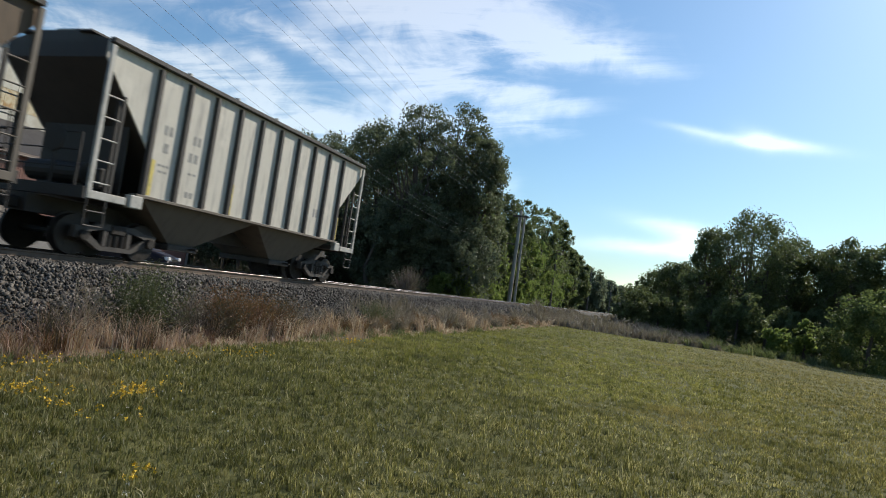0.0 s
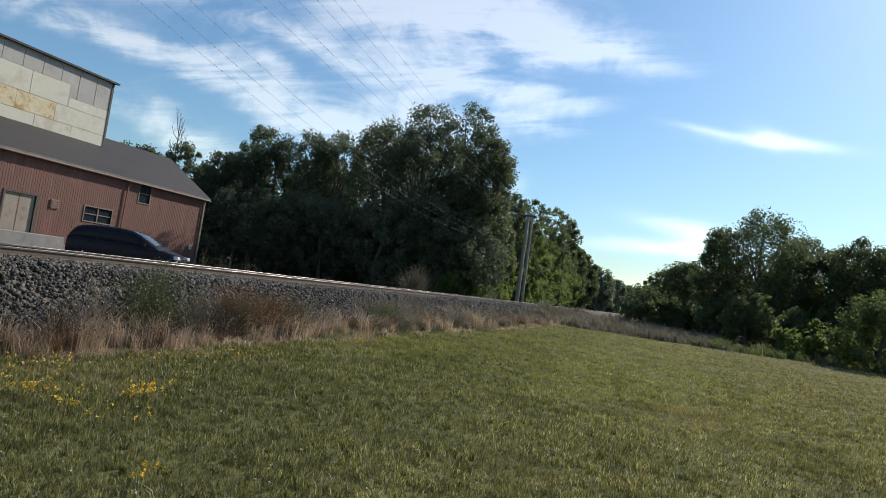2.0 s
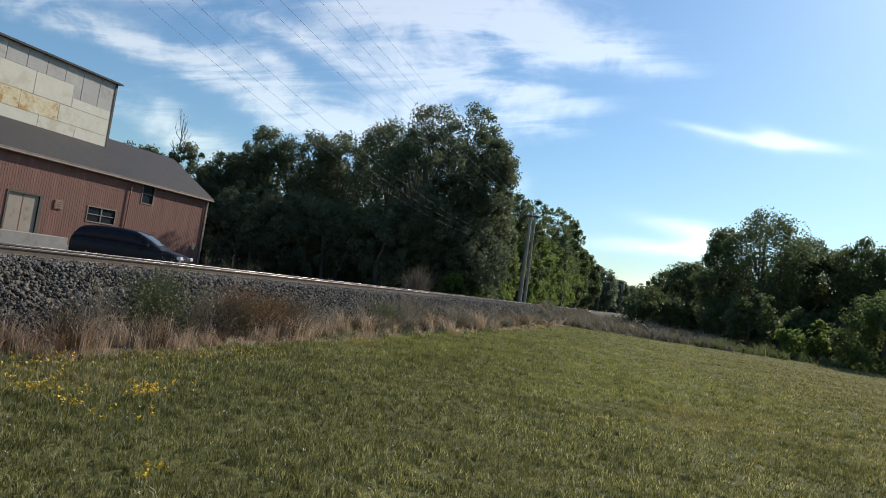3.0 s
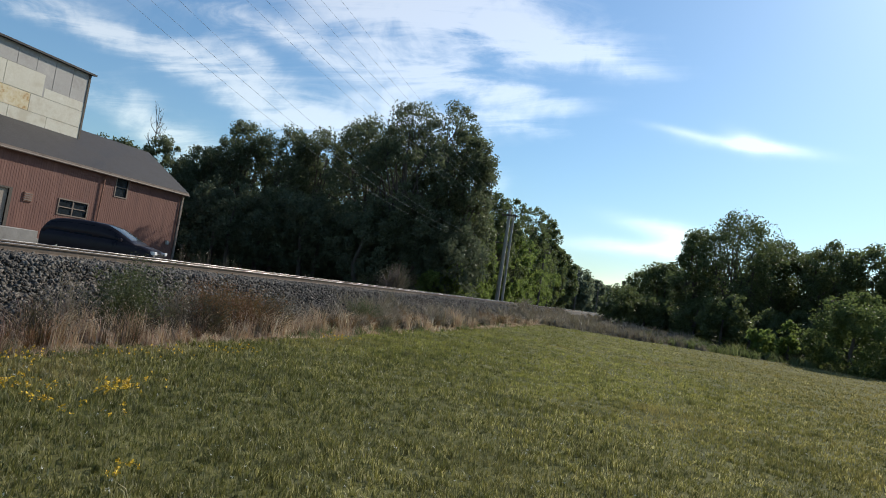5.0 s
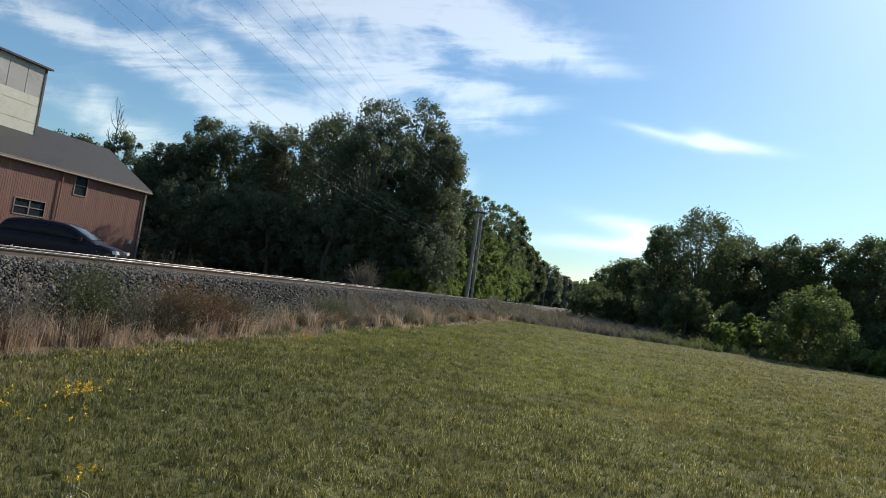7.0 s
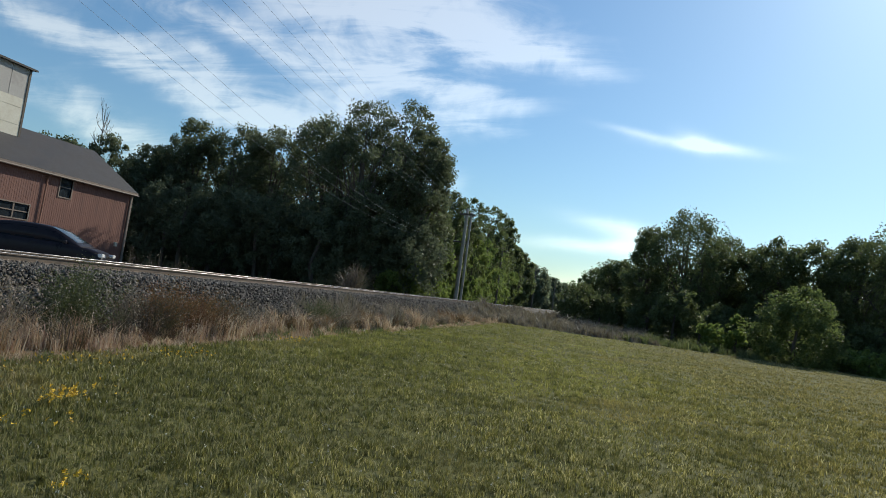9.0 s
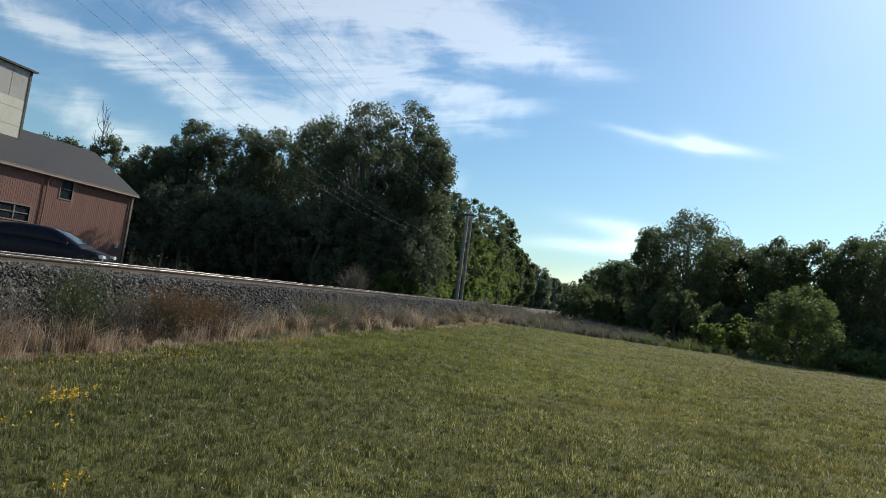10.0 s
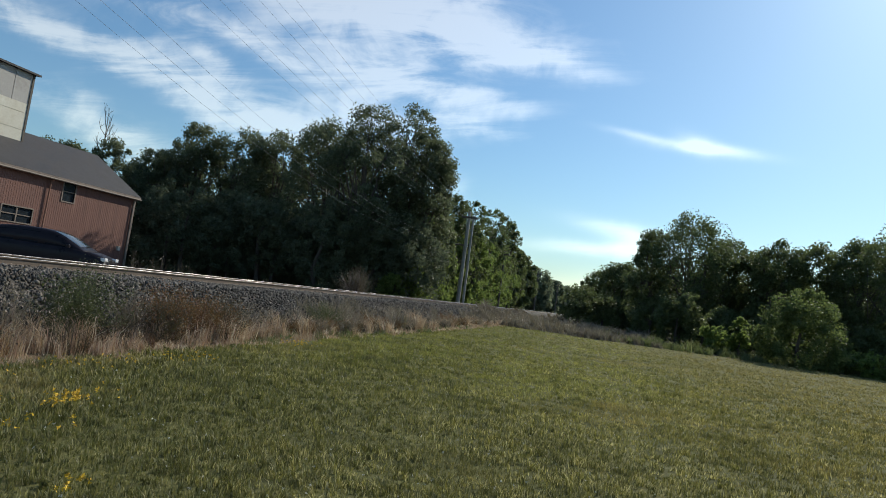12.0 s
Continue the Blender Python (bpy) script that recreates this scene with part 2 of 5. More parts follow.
WEED_GREY = foliage("weed_grey", (0.18, 0.135, 0.115), (0.28, 0.22, 0.185), (0.42, 0.34, 0.27), 0.2, 0.2, 0.8)
LEAF_DARK = foliage("leaf_dark", (0.07, 0.087, 0.05), (0.1, 0.12, 0.068), (0.165, 0.185, 0.112), 0.48, 0.3, 0.2, glow=(0.12, 0.14, 0.06), rough=0.5)
# undergrowth green raised to stand for veiling light over the dark woods
LEAF_SHADE = foliage("leaf_shade", (0.09, 0.11, 0.066), (0.115, 0.135, 0.08), (0.14, 0.16, 0.095), 0.4, 0.2, 0.2, glow=(0.05, 0.06, 0.03))
LEAF_MID = foliage("leaf_mid", (0.06, 0.08, 0.034), (0.092, 0.118, 0.048), (0.155, 0.18, 0.084), 0.45, 0.35, 0.2, glow=(0.14, 0.17, 0.05), rough=0.5)
LEAF_LIGHT = foliage("leaf_light", (0.095, 0.135, 0.04), (0.15, 0.20, 0.058), (0.26, 0.31, 0.1), 0.58, 0.25, 0.2, glow=(0.16, 0.21, 0.04), rough=0.5)
TWIG_PALE = foliage("twig_pale", (0.11, 0.08, 0.076), (0.16, 0.118, 0.108), (0.21, 0.155, 0.14), 0.15, 0.2, 0.8)
# far leaves: the paling of distance haze is put into the colour
LEAF_HAZY = foliage("leaf_hazy", (0.11, 0.13, 0.085), (0.15, 0.175, 0.115), (0.2, 0.23, 0.15), 0.5, 0.15, 0.1, glow=(0.16, 0.19, 0.1))
LEAF_BUSH = foliage("leaf_bush", (0.06, 0.085, 0.032), (0.1, 0.13, 0.045), (0.19, 0.22, 0.08), 0.48, 0.3, 0.5, glow=(0.13, 0.17, 0.04))
BARK = surface("bark", (0.085, 0.07, 0.055), scale=2.0, grain=18.0, bump=0.6, stretch=(3, 3, 0.6))


def stone_material():
    m = bpy.data.materials.new("ballast_stone")
    m.use_nodes = True
    n = Nodes(m.node_tree)
    rnd = n.add("ShaderNodeNewGeometry").outputs["Random Per Island"]
    co = n.add("ShaderNodeTexCoord").outputs["Object"]
    fine = n.noise(co, 35.0, 4.0, 0.7)
    col = n.mix(rnd, (0.026, 0.024, 0.022), (0.20, 0.18, 0.158))
    col = n.mix(n.ramp(n.noise(co, 0.9, 3.0), 0.5, 0.75, 0.0, 0.5), col, (0.15, 0.12, 0.09))
    col = n.mix(n.ramp(fine, 0.45, 0.75, 0.0, 0.4), col, (0.09, 0.085, 0.085))
    b = n.add("ShaderNodeBump", {"Height": fine, "Strength": 0.5, "Distance": 0.01})
    s = n.add("ShaderNodeBsdfPrincipled", {"Base Color": col, "Roughness": 0.9, "Specular IOR Level": 0.15, "Normal": b.outputs[0]})
    return finish(m, n, s.outputs[0])


STONE = stone_material()
STEEL_RUST = surface("rail_rust", (0.14, 0.105, 0.08), rough=0.7, metal=0.3, scale=3, grain=60)
STEEL_BRIGHT = surface("rail_head", (0.55, 0.52, 0.5), rough=0.25, metal=1.0, scale=2, grain=80, bump=0.05)
TIE_WOOD = surface("tie_wood", (0.14, 0.11, 0.085), scale=4, grain=30, bump=0.6, stretch=(0.6, 3, 3), each=0.6)
HOPPER_PAINT = None


def car_paint(name, base, stain, dirt):
    """Old freight car paint: soot streaks that run down, pale patches, rust spots."""
    m = bpy.data.materials.new(name)
    m.use_nodes = True
    n = Nodes(m.node_tree)
    co = n.add("ShaderNodeTexCoord").outputs["Object"]
    tall = n.add("ShaderNodeMapping", {"Vector": co, "Scale": (1.0, 2.6, 0.35)}).outputs[0]
    streaks, blot, fine = n.noise(tall, 2.0, 6.0, 0.65), n.noise(co, 1.3, 4.0, 0.6), n.noise(co, 28.0, 3.0, 0.6)
    col = n.mix(n.ramp(streaks, 0.46, 0.72, 0.0, 0.75), base, stain)
    col = n.mix(n.ramp(blot, 0.55, 0.72, 0.0, 0.5), col, [min(1, v * 1.18) for v in base])
    col = n.mix(n.ramp(fine, 0.60, 0.78, 0.0, 0.5), col, dirt)
    b = n.add("ShaderNodeBump", {"Height": n.noise(co, 2.4, 2.0), "Strength": 0.25, "Distance": 0.03})
    s = n.add("ShaderNodeBsdfPrincipled", {"Base Color": col, "Roughness": 0.62, "Specular IOR Level": 0.35, "Normal": b.outputs[0]})
    return finish(m, n, s.outputs[0])


HOPPER_PAINT = car_paint("hopper_grey_paint", (0.57, 0.53, 0.455), (0.33, 0.305, 0.27), (0.28, 0.24, 0.19))
TAN_PAINT = car_paint("hopper_tan_paint", (0.11, 0.072, 0.042), (0.065, 0.046, 0.03), (0.16, 0.11, 0.08))
# car ends, much darker than the side paint
END_DARK = car_paint("dark_end_paint", (0.05, 0.042, 0.034), (0.038, 0.032, 0.027), (0.055, 0.044, 0.036))
# posts and roof, far darker than the sheets between
POST_DARK = car_paint("dark_post_paint", (0.06, 0.052, 0.045), (0.04, 0.035, 0.03), (0.03, 0.026, 0.023))
# bays and underframe, darker than the car sides
BAY_BROWN = car_paint("brown_bay_paint", (0.15, 0.125, 0.098), (0.095, 0.08, 0.065), (0.11, 0.09, 0.075))
UNDER_DARK = surface("underframe_dark", (0.05, 0.043, 0.037), scale=3, grain=30, bump=0.4)
TRUCK_STEEL = surface("truck_steel", (0.024, 0.02, 0.017), rough=0.75, metal=0.2, scale=5, grain=40, bump=0.4)
FRAME_STEEL = surface("side_frame_steel", (0.07, 0.062, 0.055), rough=0.8, scale=5, grain=40, bump=0.4)
WHEEL_STEEL = surface("wheel_steel", (0.04, 0.034, 0.03), rough=0.5, metal=0.6, scale=6, grain=50)
PALE_STEEL = surface("pale_steel", (0.45, 0.43, 0.385), rough=0.6, scale=5, grain=40)
LETTER = surface("faded_lettering", (0.30, 0.29, 0.27), scale=14, grain=60, bump=0.0)
YELLOW_MARK = surface("yellow_reflector", (0.62, 0.5, 0.14), scale=5, grain=40)
RED_SIDING = surface("red_siding", (0.17, 0.076, 0.056), dark=(0.12, 0.052, 0.039), light=(0.235, 0.12, 0.09), scale=0.9, grain=22, bump=0.3, stretch=(1, 2.5, 0.35))
ROOFING = surface("roof_shingle", (0.034, 0.03, 0.03), scale=1.0, grain=25, bump=0.5)
TRIM = surface("trim_paint", (0.20, 0.155, 0.125), scale=2, grain=30)
RUST_PIPE = surface("rust_pipe", (0.25, 0.12, 0.08), scale=3, grain=30)
PANEL_CREAM = surface("panel_cream", (0.60, 0.57, 0.48), dark=(0.48, 0.43, 0.33), light=(0.68, 0.66, 0.58), scale=0.9, grain=10, each=0.25, bump=0.2)
PANEL_STAIN = surface("panel_stained", (0.60, 0.52, 0.34), dark=(0.40, 0.22, 0.07), light=(0.66, 0.60, 0.46), scale=1.6, grain=6, each=0.2, bump=0.2, spread=0.35)
PANEL_GREY = surface("panel_grey", (0.40, 0.38, 0.355), dark=(0.30, 0.28, 0.26), scale=1.2, grain=10, each=0.3, bump=0.2)
DOOR_TAN = surface("door_tan", (0.28, 0.235, 0.19), scale=1.5, grain=25)
CONCRETE = surface("concrete", (0.24, 0.225, 0.205), scale=1.5, grain=25, bump=0.4)
PANE = glass("window_pane")
VAN_PAINT = surface("van_dark_paint", (0.02, 0.016, 0.02), rough=0.34, scale=2, grain=60, bump=0.02, specular=0.16)
VAN_GLASS = glass("van_glass", (0.006, 0.007, 0.009), 0.12, 0.12)
RUBBER = surface("rubber", (0.02, 0.02, 0.02), rough=0.85, scale=6)
LENS = surface("lamp_lens", (0.7, 0.7, 0.7), rough=0.1, scale=6, bump=0.0)
CHROME = surface("chrome", (0.6, 0.6, 0.6), rough=0.2, metal=1.0, scale=6, bump=0.0)
POLE_WOOD = surface("pole_wood", (0.42, 0.39, 0.35), scale=2, grain=20, bump=0.5, stretch=(2, 2, 0.3))
POLE_DARK = surface("pole_wood_dark", (0.12, 0.10, 0.085), scale=2, grain=20, bump=0.5, stretch=(2, 2, 0.3))
WIRE = surface("wire", (0.24, 0.26, 0.29), rough=0.7, bump=0.0, specular=0.2)
GLASS_INSULATOR = surface("insulator", (0.35, 0.33, 0.3), rough=0.3, bump=0.0)
PETAL_YELLOW = surface("petal_yellow", (0.75, 0.47, 0.03), scale=20, grain=60)
PETAL_WHITE = surface("petal_white", (0.6, 0.58, 0.48), scale=20, grain=60)


# ---- mesh helpers ----
def part(name, bm, material, parent=None, label="", smooth=False):
    me = bpy.data.meshes.new(name)
    bm.normal_update()
    bm.to_mesh(me)
    bm.free()
    me.materials.append(material)
    if smooth:
        me.polygons.foreach_set("use_smooth", [True] * len(me.polygons))
    ob = new(name, me)
    if parent:
        ob.parent = parent
    if label:
        ob["label"] = label
    return ob


def arrays(name, verts, faces, material, parent=None):
    """A mesh object from numpy arrays of corners and of equal-sided faces."""
    me = bpy.data.meshes.new(name)
    verts, faces = np.asarray(verts, dtype=np.float32), np.asarray(faces, dtype=np.int32)
    k = faces.shape[1]
    me.vertices.add(len(verts))
    me.vertices.foreach_set("co", verts.ravel())
    me.loops.add(faces.size)
    me.loops.foreach_set("vertex_index", faces.ravel())
    me.polygons.add(len(faces))
    me.polygons.foreach_set("loop_start", np.arange(0, faces.size, k, dtype=np.int32))
    me.update(calc_edges=True)
    me.materials.append(material)
    ob = new(name, me)
    if parent:
        ob.parent = parent
    return ob


def box(bm, x0, x1, y0, y1, z0, z1, bevel=0.0):
    r = bmesh.ops.create_cube(bm, size=1.0, matrix=Matrix.LocRotScale(((x0 + x1) / 2, (y0 + y1) / 2, (z0 + z1) / 2), None, (abs(x1 - x0), abs(y1 - y0), abs(z1 - z0))))
    if bevel:
        edges = {e for v in r["verts"] for e in v.link_edges}
        bmesh.ops.bevel(bm, geom=list(edges), offset=bevel, segments=1, affect="EDGES")
    return bm


def boxed(*a, bevel=0.0):
    return box(bmesh.new(), *a, bevel=bevel)


def tube(bm, pts, r0, r1=None, sides=6, caps=True):
    """A tapered tube along a line of points."""
    r1 = r0 if r1 is None else r1
    pts = [Vector(p) for p in pts]
    rings = []
    for i, p in enumerate(pts):
        way = (pts[min(i + 1, len(pts) - 1)] - pts[max(i - 1, 0)]).normalized()
        side = way.cross(Vector((0, 0, 1)) if abs(way.z) < 0.9 else Vector((1, 0, 0))).normalized()
        up = side.cross(way)
        r = r0 + (r1 - r0) * i / max(1, len(pts) - 1)
        rings.append([bm.verts.new(p + (side * math.cos(a) + up * math.sin(a)) * r) for a in (2 * math.pi * k / sides for k in range(sides))])
    for a, b in zip(rings, rings[1:]):
        for k in range(sides):
            bm.faces.new((a[k], a[(k + 1) % sides], b[(k + 1) % sides], b[k]))
    if caps and sides > 2:
        bm.faces.new(rings[0][::-1])
        bm.faces.new(rings[-1])
    return bm


def prism(bm, outline, axis, a, b):
    """An outline of (u, v) pairs drawn out along an axis: x gives (y, z), y gives (x, z), z gives (x, y)."""
    def at(u, v, w):
        return {"x": (w, u, v), "y": (u, w, v), "z": (u, v, w)}[axis]
    lo, hi = [bm.verts.new(at(u, v, a)) for u, v in outline], [bm.verts.new(at(u, v, b)) for u, v in outline]
    k = len(outline)
    for i in range(k):
        bm.faces.new((lo[i], lo[(i + 1) % k], hi[(i + 1) % k], hi[i]))
    bm.faces.new(lo[::-1])
    bm.faces.new(hi)
    bmesh.ops.recalc_face_normals(bm, faces=bm.faces[:])
    return bm


def waves(x, y, k, seed):
    """Soft unevenness between about -1 and 1 over the plan."""
    r = np.random.RandomState(seed)
    out = 0
    for i in range(7):
        a, s, p = r.uniform(0, 6.28), k * r.uniform(0.5, 2.2), r.uniform(0, 6.28)
        out = out + np.sin((x * np.cos(a) + y * np.sin(a)) * s + p)
    return out / 3.2


# ---- ground and track ----
def ground_height(x, y):
    x, y = np.asarray(x, dtype=float), np.asarray(y, dtype=float)
    step = np.clip((-13.5 - x) / 3.0, 0, 1)
    near = np.clip((60 - np.hypot(x, y)) / 20, 0, 1)
    return 0.35 * step * step * (3 - 2 * step) + 0.03 * waves(x, y, 0.35, 3) * near


def make_ground():
    xs = np.concatenate([np.linspace(-1500, -70, 16), np.arange(-60, 60.1, 1.0), np.linspace(70, 1500, 16)])
    ys = np.concatenate([np.linspace(-1500, -40, 12), np.arange(-30, 90.1, 1.0), np.linspace(100, 1800, 16)])
    gx, gy = np.meshgrid(xs, ys)
    v = np.stack([gx, gy, ground_height(gx, gy)], -1).reshape(-1, 3)
    i = np.arange(len(ys) - 1)[:, None] * len(xs) + np.arange(len(xs) - 1)[None, :]
    f = np.stack([i, i + 1, i + 1 + len(xs), i + len(xs)], -1).reshape(-1, 4)
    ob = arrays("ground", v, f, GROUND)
    tagged(ob, "mown green lawn with dry patches, running out to rough ground", "ground", kind="structure")


make_ground()
BED_Y0, BED_Y1 = -270, 700


def bed_outline():
    return [(TRACK - 3.4, 0.1), (TRACK - 2.1, 1.0), (TRACK + 2.1, 1.0), (TRACK + 2.35, 0.95), (TRACK + 3.9, 0.02)]


bed = tagged(part("track_bed", prism(bmesh.new(), bed_outline() + [(TRACK + 3.9, -0.3), (TRACK - 3.4, -0.3)], "y", BED_Y0, BED_Y1), STONE), "raised bank of grey crushed stone under the track", "embankment", kind="structure")


def make_ballast():
    """Loose stones on the bank's near shoulder and top."""
    rng = np.random.RandomState(5)
    cs, fs = [], []
    base = np.array([(1, 0, 0), (-1, 0, 0), (0, 1, 0), (0, -1, 0), (0, 0, 1), (0, 0, -1)], dtype=float)
    tri = np.array([(0, 2, 4), (2, 1, 4), (1, 3, 4), (3, 0, 4), (2, 0, 5), (1, 2, 5), (3, 1, 5), (0, 3, 5)])
    count = 78000
    # more stones where the bank is near
    y = 3.5 + 76 * rng.uniform(0, 1, count) ** 1.7
    s = rng.uniform(0, 1, count)
    across = s * 4.3
    x = np.where(across < 1.6, TRACK + 3.95 - across * 0.97, 0)
    z = np.where(across < 1.6, 0.02 + across * 0.585, 0)
    flat = across >= 1.6
    x = np.where(flat, TRACK + 2.35 - (across - 1.6), x)
    z = np.where(flat, np.minimum(0.97, 0.96 + 0.02 * (across - 1.6)), z)
    size = rng.uniform(0.02, 0.05, count) * np.where(y > 30, 1.5, 1.0)
    lift = rng.uniform(-0.2, 0.7, count) * size
    c = np.stack([x + rng.normal(0, 0.02, count), y, z + lift], -1)
    v = base[None] * rng.uniform(0.6, 1.25, (count, 6, 1)) + rng.normal(0, 0.28, (count, 6, 3))
    q = rng.normal(0, 1, (count, 4))
    q /= np.linalg.norm(q, axis=1, keepdims=True)
    w, a, b, d = q.T
    rot = np.stack([1 - 2 * (b * b + d * d), 2 * (a * b - d * w), 2 * (a * d + b * w), 2 * (a * b + d * w), 1 - 2 * (a * a + d * d), 2 * (b * d - a * w), 2 * (a * d - b * w), 2 * (b * d + a * w), 1 - 2 * (a * a + b * b)], -1).reshape(-1, 3, 3)
    v = np.einsum("nij,nkj->nki", rot, v) * size[:, None, None] + c[:, None]
    f = tri[None] + (np.arange(count) * 6)[:, None, None]
    return arrays("ballast_stones", v.reshape(-1, 3), f.reshape(-1, 3), STONE)


tagged(make_ballast(), "loose angular grey ballast stones along the track", "ballast", kind="stuff")


def make_rails():
    prof = [(-0.07, -0.17), (0.07, -0.17), (0.07, -0.155), (0.012, -0.13), (0.012, -0.045), (0.036, -0.035), (0.036, -0.006), (-0.036, -0.006), (-0.036, -0.035), (-0.012, -0.045), (-0.012, -0.13), (-0.07, -0.155)]
    for side in (-1, 1):
        x = TRACK + side * 0.755
        rail = part("rail", prism(bmesh.new(), [(x + u, RAIL_TOP + w) for u, w in prof], "y", BED_Y0, BED_Y1), STEEL_RUST)
        part("rail_head", prism(bmesh.new(), [(x - 0.034, RAIL_TOP - 0.005), (x + 0.034, RAIL_TOP - 0.005), (x + 0.03, RAIL_TOP), (x - 0.03, RAIL_TOP)], "y", BED_Y0, BED_Y1), STEEL_BRIGHT, rail, "polished steel running surface")
        tagged(rail, "rust-brown steel rail with a bright worn top", "rail", "rails of the track")


make_rails()


def make_ties():
    rng = random.Random(7)
    first = tagged(new("railway_tie"), "weathered dark timber tie bedded in stone", "railway tie", "ties under the rails")
    part("timber", boxed(-1.3, 1.3, -0.115, 0.115, -0.17, 0, bevel=0.012), TIE_WOOD, first)
    for s in (-1, 1):
        part("tie_plate", boxed(s * 0.755 - 0.17, s * 0.755 + 0.17, -0.095, 0.095, 0.0, 0.018), STEEL_RUST, first)
    z = RAIL_TOP - 0.19
    for i in range(110):
        m = pose(TRACK + rng.uniform(-0.04, 0.06), 3 + i * 0.53, z + rng.uniform(-0.01, 0.0), 0, 0, rng.uniform(-0.6, 0.6))
        if i == 0:
            first.matrix_basis = m
        else:
            copy_thing(first, m)


make_ties()


# ---- plants ----
def ribbons(root, tip, bend, width, rng):
    """Blades as arrays: two stacked quads each, root to bent tip."""
    k = len(root)
    side = rng.normal(0, 1, (k, 3))
    side[:, 2] *= 0.2
    side /= np.linalg.norm(side, axis=1, keepdims=True)
    mid = (root + tip) / 2 + bend
    w = width[:, None]
    v = np.stack([root - side * w, root + side * w, mid + side * w * 0.75, mid - side * w * 0.75, tip], 1)
    i = (np.arange(k) * 5)[:, None]
    f = np.concatenate([i + np.array([[0, 1, 2]]), i + np.array([[0, 2, 3]]), i + np.array([[3, 2, 4]])])
    return v.reshape(-1, 3), f


def far_edge(x):
    """How far the mown lawn reaches."""
    return 46.5 + 0.22 * x


def make_lawn():
    rng = np.random.RandomState(11)
    tufts, each = 100000, 5
    az = np.radians(rng.uniform(-62, 34, tufts))
    d = 3.2 * (52 / 3.2) ** (rng.uniform(0, 1, tufts) ** 0.76)
    # the rest of the lawn round about, thinner
    more = 20000
    az2, d2 = rng.uniform(0, 2 * math.pi, more), 16 * np.sqrt(rng.uniform(0.0, 1, more))
    az, d = np.concatenate([az, az2]), np.concatenate([d, d2])
    x, y = d * np.sin(az), d * np.cos(az)
    own = np.repeat(rng.uniform(0, 1, len(x)), each)
    lean_way = np.repeat(rng.normal(0, 0.28, (len(x), 2)), each, 0)
    wide = np.repeat(0.016 * np.clip(d / 6.0, 1.0, 4.0), each)
    x, y, d = np.repeat(x, each), np.repeat(y, each), np.repeat(d, each)
    x, y = x + rng.normal(0, 1, len(x)) * wide, y + rng.normal(0, 1, len(x)) * wide
    keep = (x > -7.25 + 0.35 * waves(x, y, 1.2, 4)) & (y < far_edge(x) + 0.4 * waves(x, y, 0.8, 9))
    x, y, d, own, lean_way = x[keep], y[keep], d[keep], own[keep], lean_way[keep]
    k = len(x)
    rise = waves(x, y, 2.4, 21) * 0.5 + waves(x, y, 7.0, 22) * 0.5
    h = (0.038 + 0.022 * rise + 0.045 * own ** 3 + rng.uniform(-0.018, 0.02, k)).clip(0.015, 0.17) * np.where(x < -4.2, 1.25, 1.0)
    root = np.stack([x, y, ground_height(x, y) - 0.01], -1)
    lean = (rng.normal(0, 0.24, (k, 2)) + lean_way) * h[:, None]
    tip = root + np.concatenate([lean, h[:, None]], 1)
    bend = np.concatenate([-lean * 0.25, h[:, None] * 0.12], 1)
    width = 0.0039 * np.clip(d / 6.0, 1.0, 3.2) * rng.uniform(0.6, 1.4, k)
    v, f = ribbons(root, tip, bend, width, rng)
    ob = arrays("lawn_grass", v, f, GRASS)
    tagged(ob, "short mown green grass blades with straw among them", "grass", kind="stuff")


make_lawn()


def make_dry_grass(name, x0, x1, y0, y1, count, tall, material, label, seed, edge=None, power=1.0):
    rng = np.random.RandomState(seed)
    heads = count // 26
    cy = y0 + (y1 - y0) * rng.uniform(0, 1, heads) ** power
    cx = rng.uniform(x0, x1, heads)
    if edge:
        cy = edge(cx) + rng.uniform(y0, y1, heads)
    vary = (0.62 + 0.4 * waves(cx, cy, 1.3, seed + 1)).clip(0.22, 1.3) * rng.uniform(0.6, 1.2, heads)
    pick = rng.randint(0, heads, count)
    d = np.hypot(cx, cy)[pick]
    x, y = cx[pick] + rng.normal(0, 0.1, count), cy[pick] + rng.normal(0, 0.1, count)
    h = tall * vary[pick] * rng.uniform(0.35, 1.15, count)
    slope = np.clip((-8.42 - x) * 0.6, 0, 0.93) * (x > TRACK)
    root = np.stack([x, y, ground_height(x, y) + slope - 0.03], -1)
    lean = rng.normal(0, 0.42, (count, 2)) * h[:, None]
    tip = root + np.concatenate([lean, h[:, None]], 1)
    bend = np.concatenate([-lean * 0.3, h[:, None] * 0.08], 1)
    width = 0.005 * np.clip(d / 9.0, 1.0, 6.0) * rng.uniform(0.6, 1.5, count)
    v, f = ribbons(root, tip, bend, width, rng)
    tagged(arrays(name, v, f, material), label, "grass", kind="stuff")


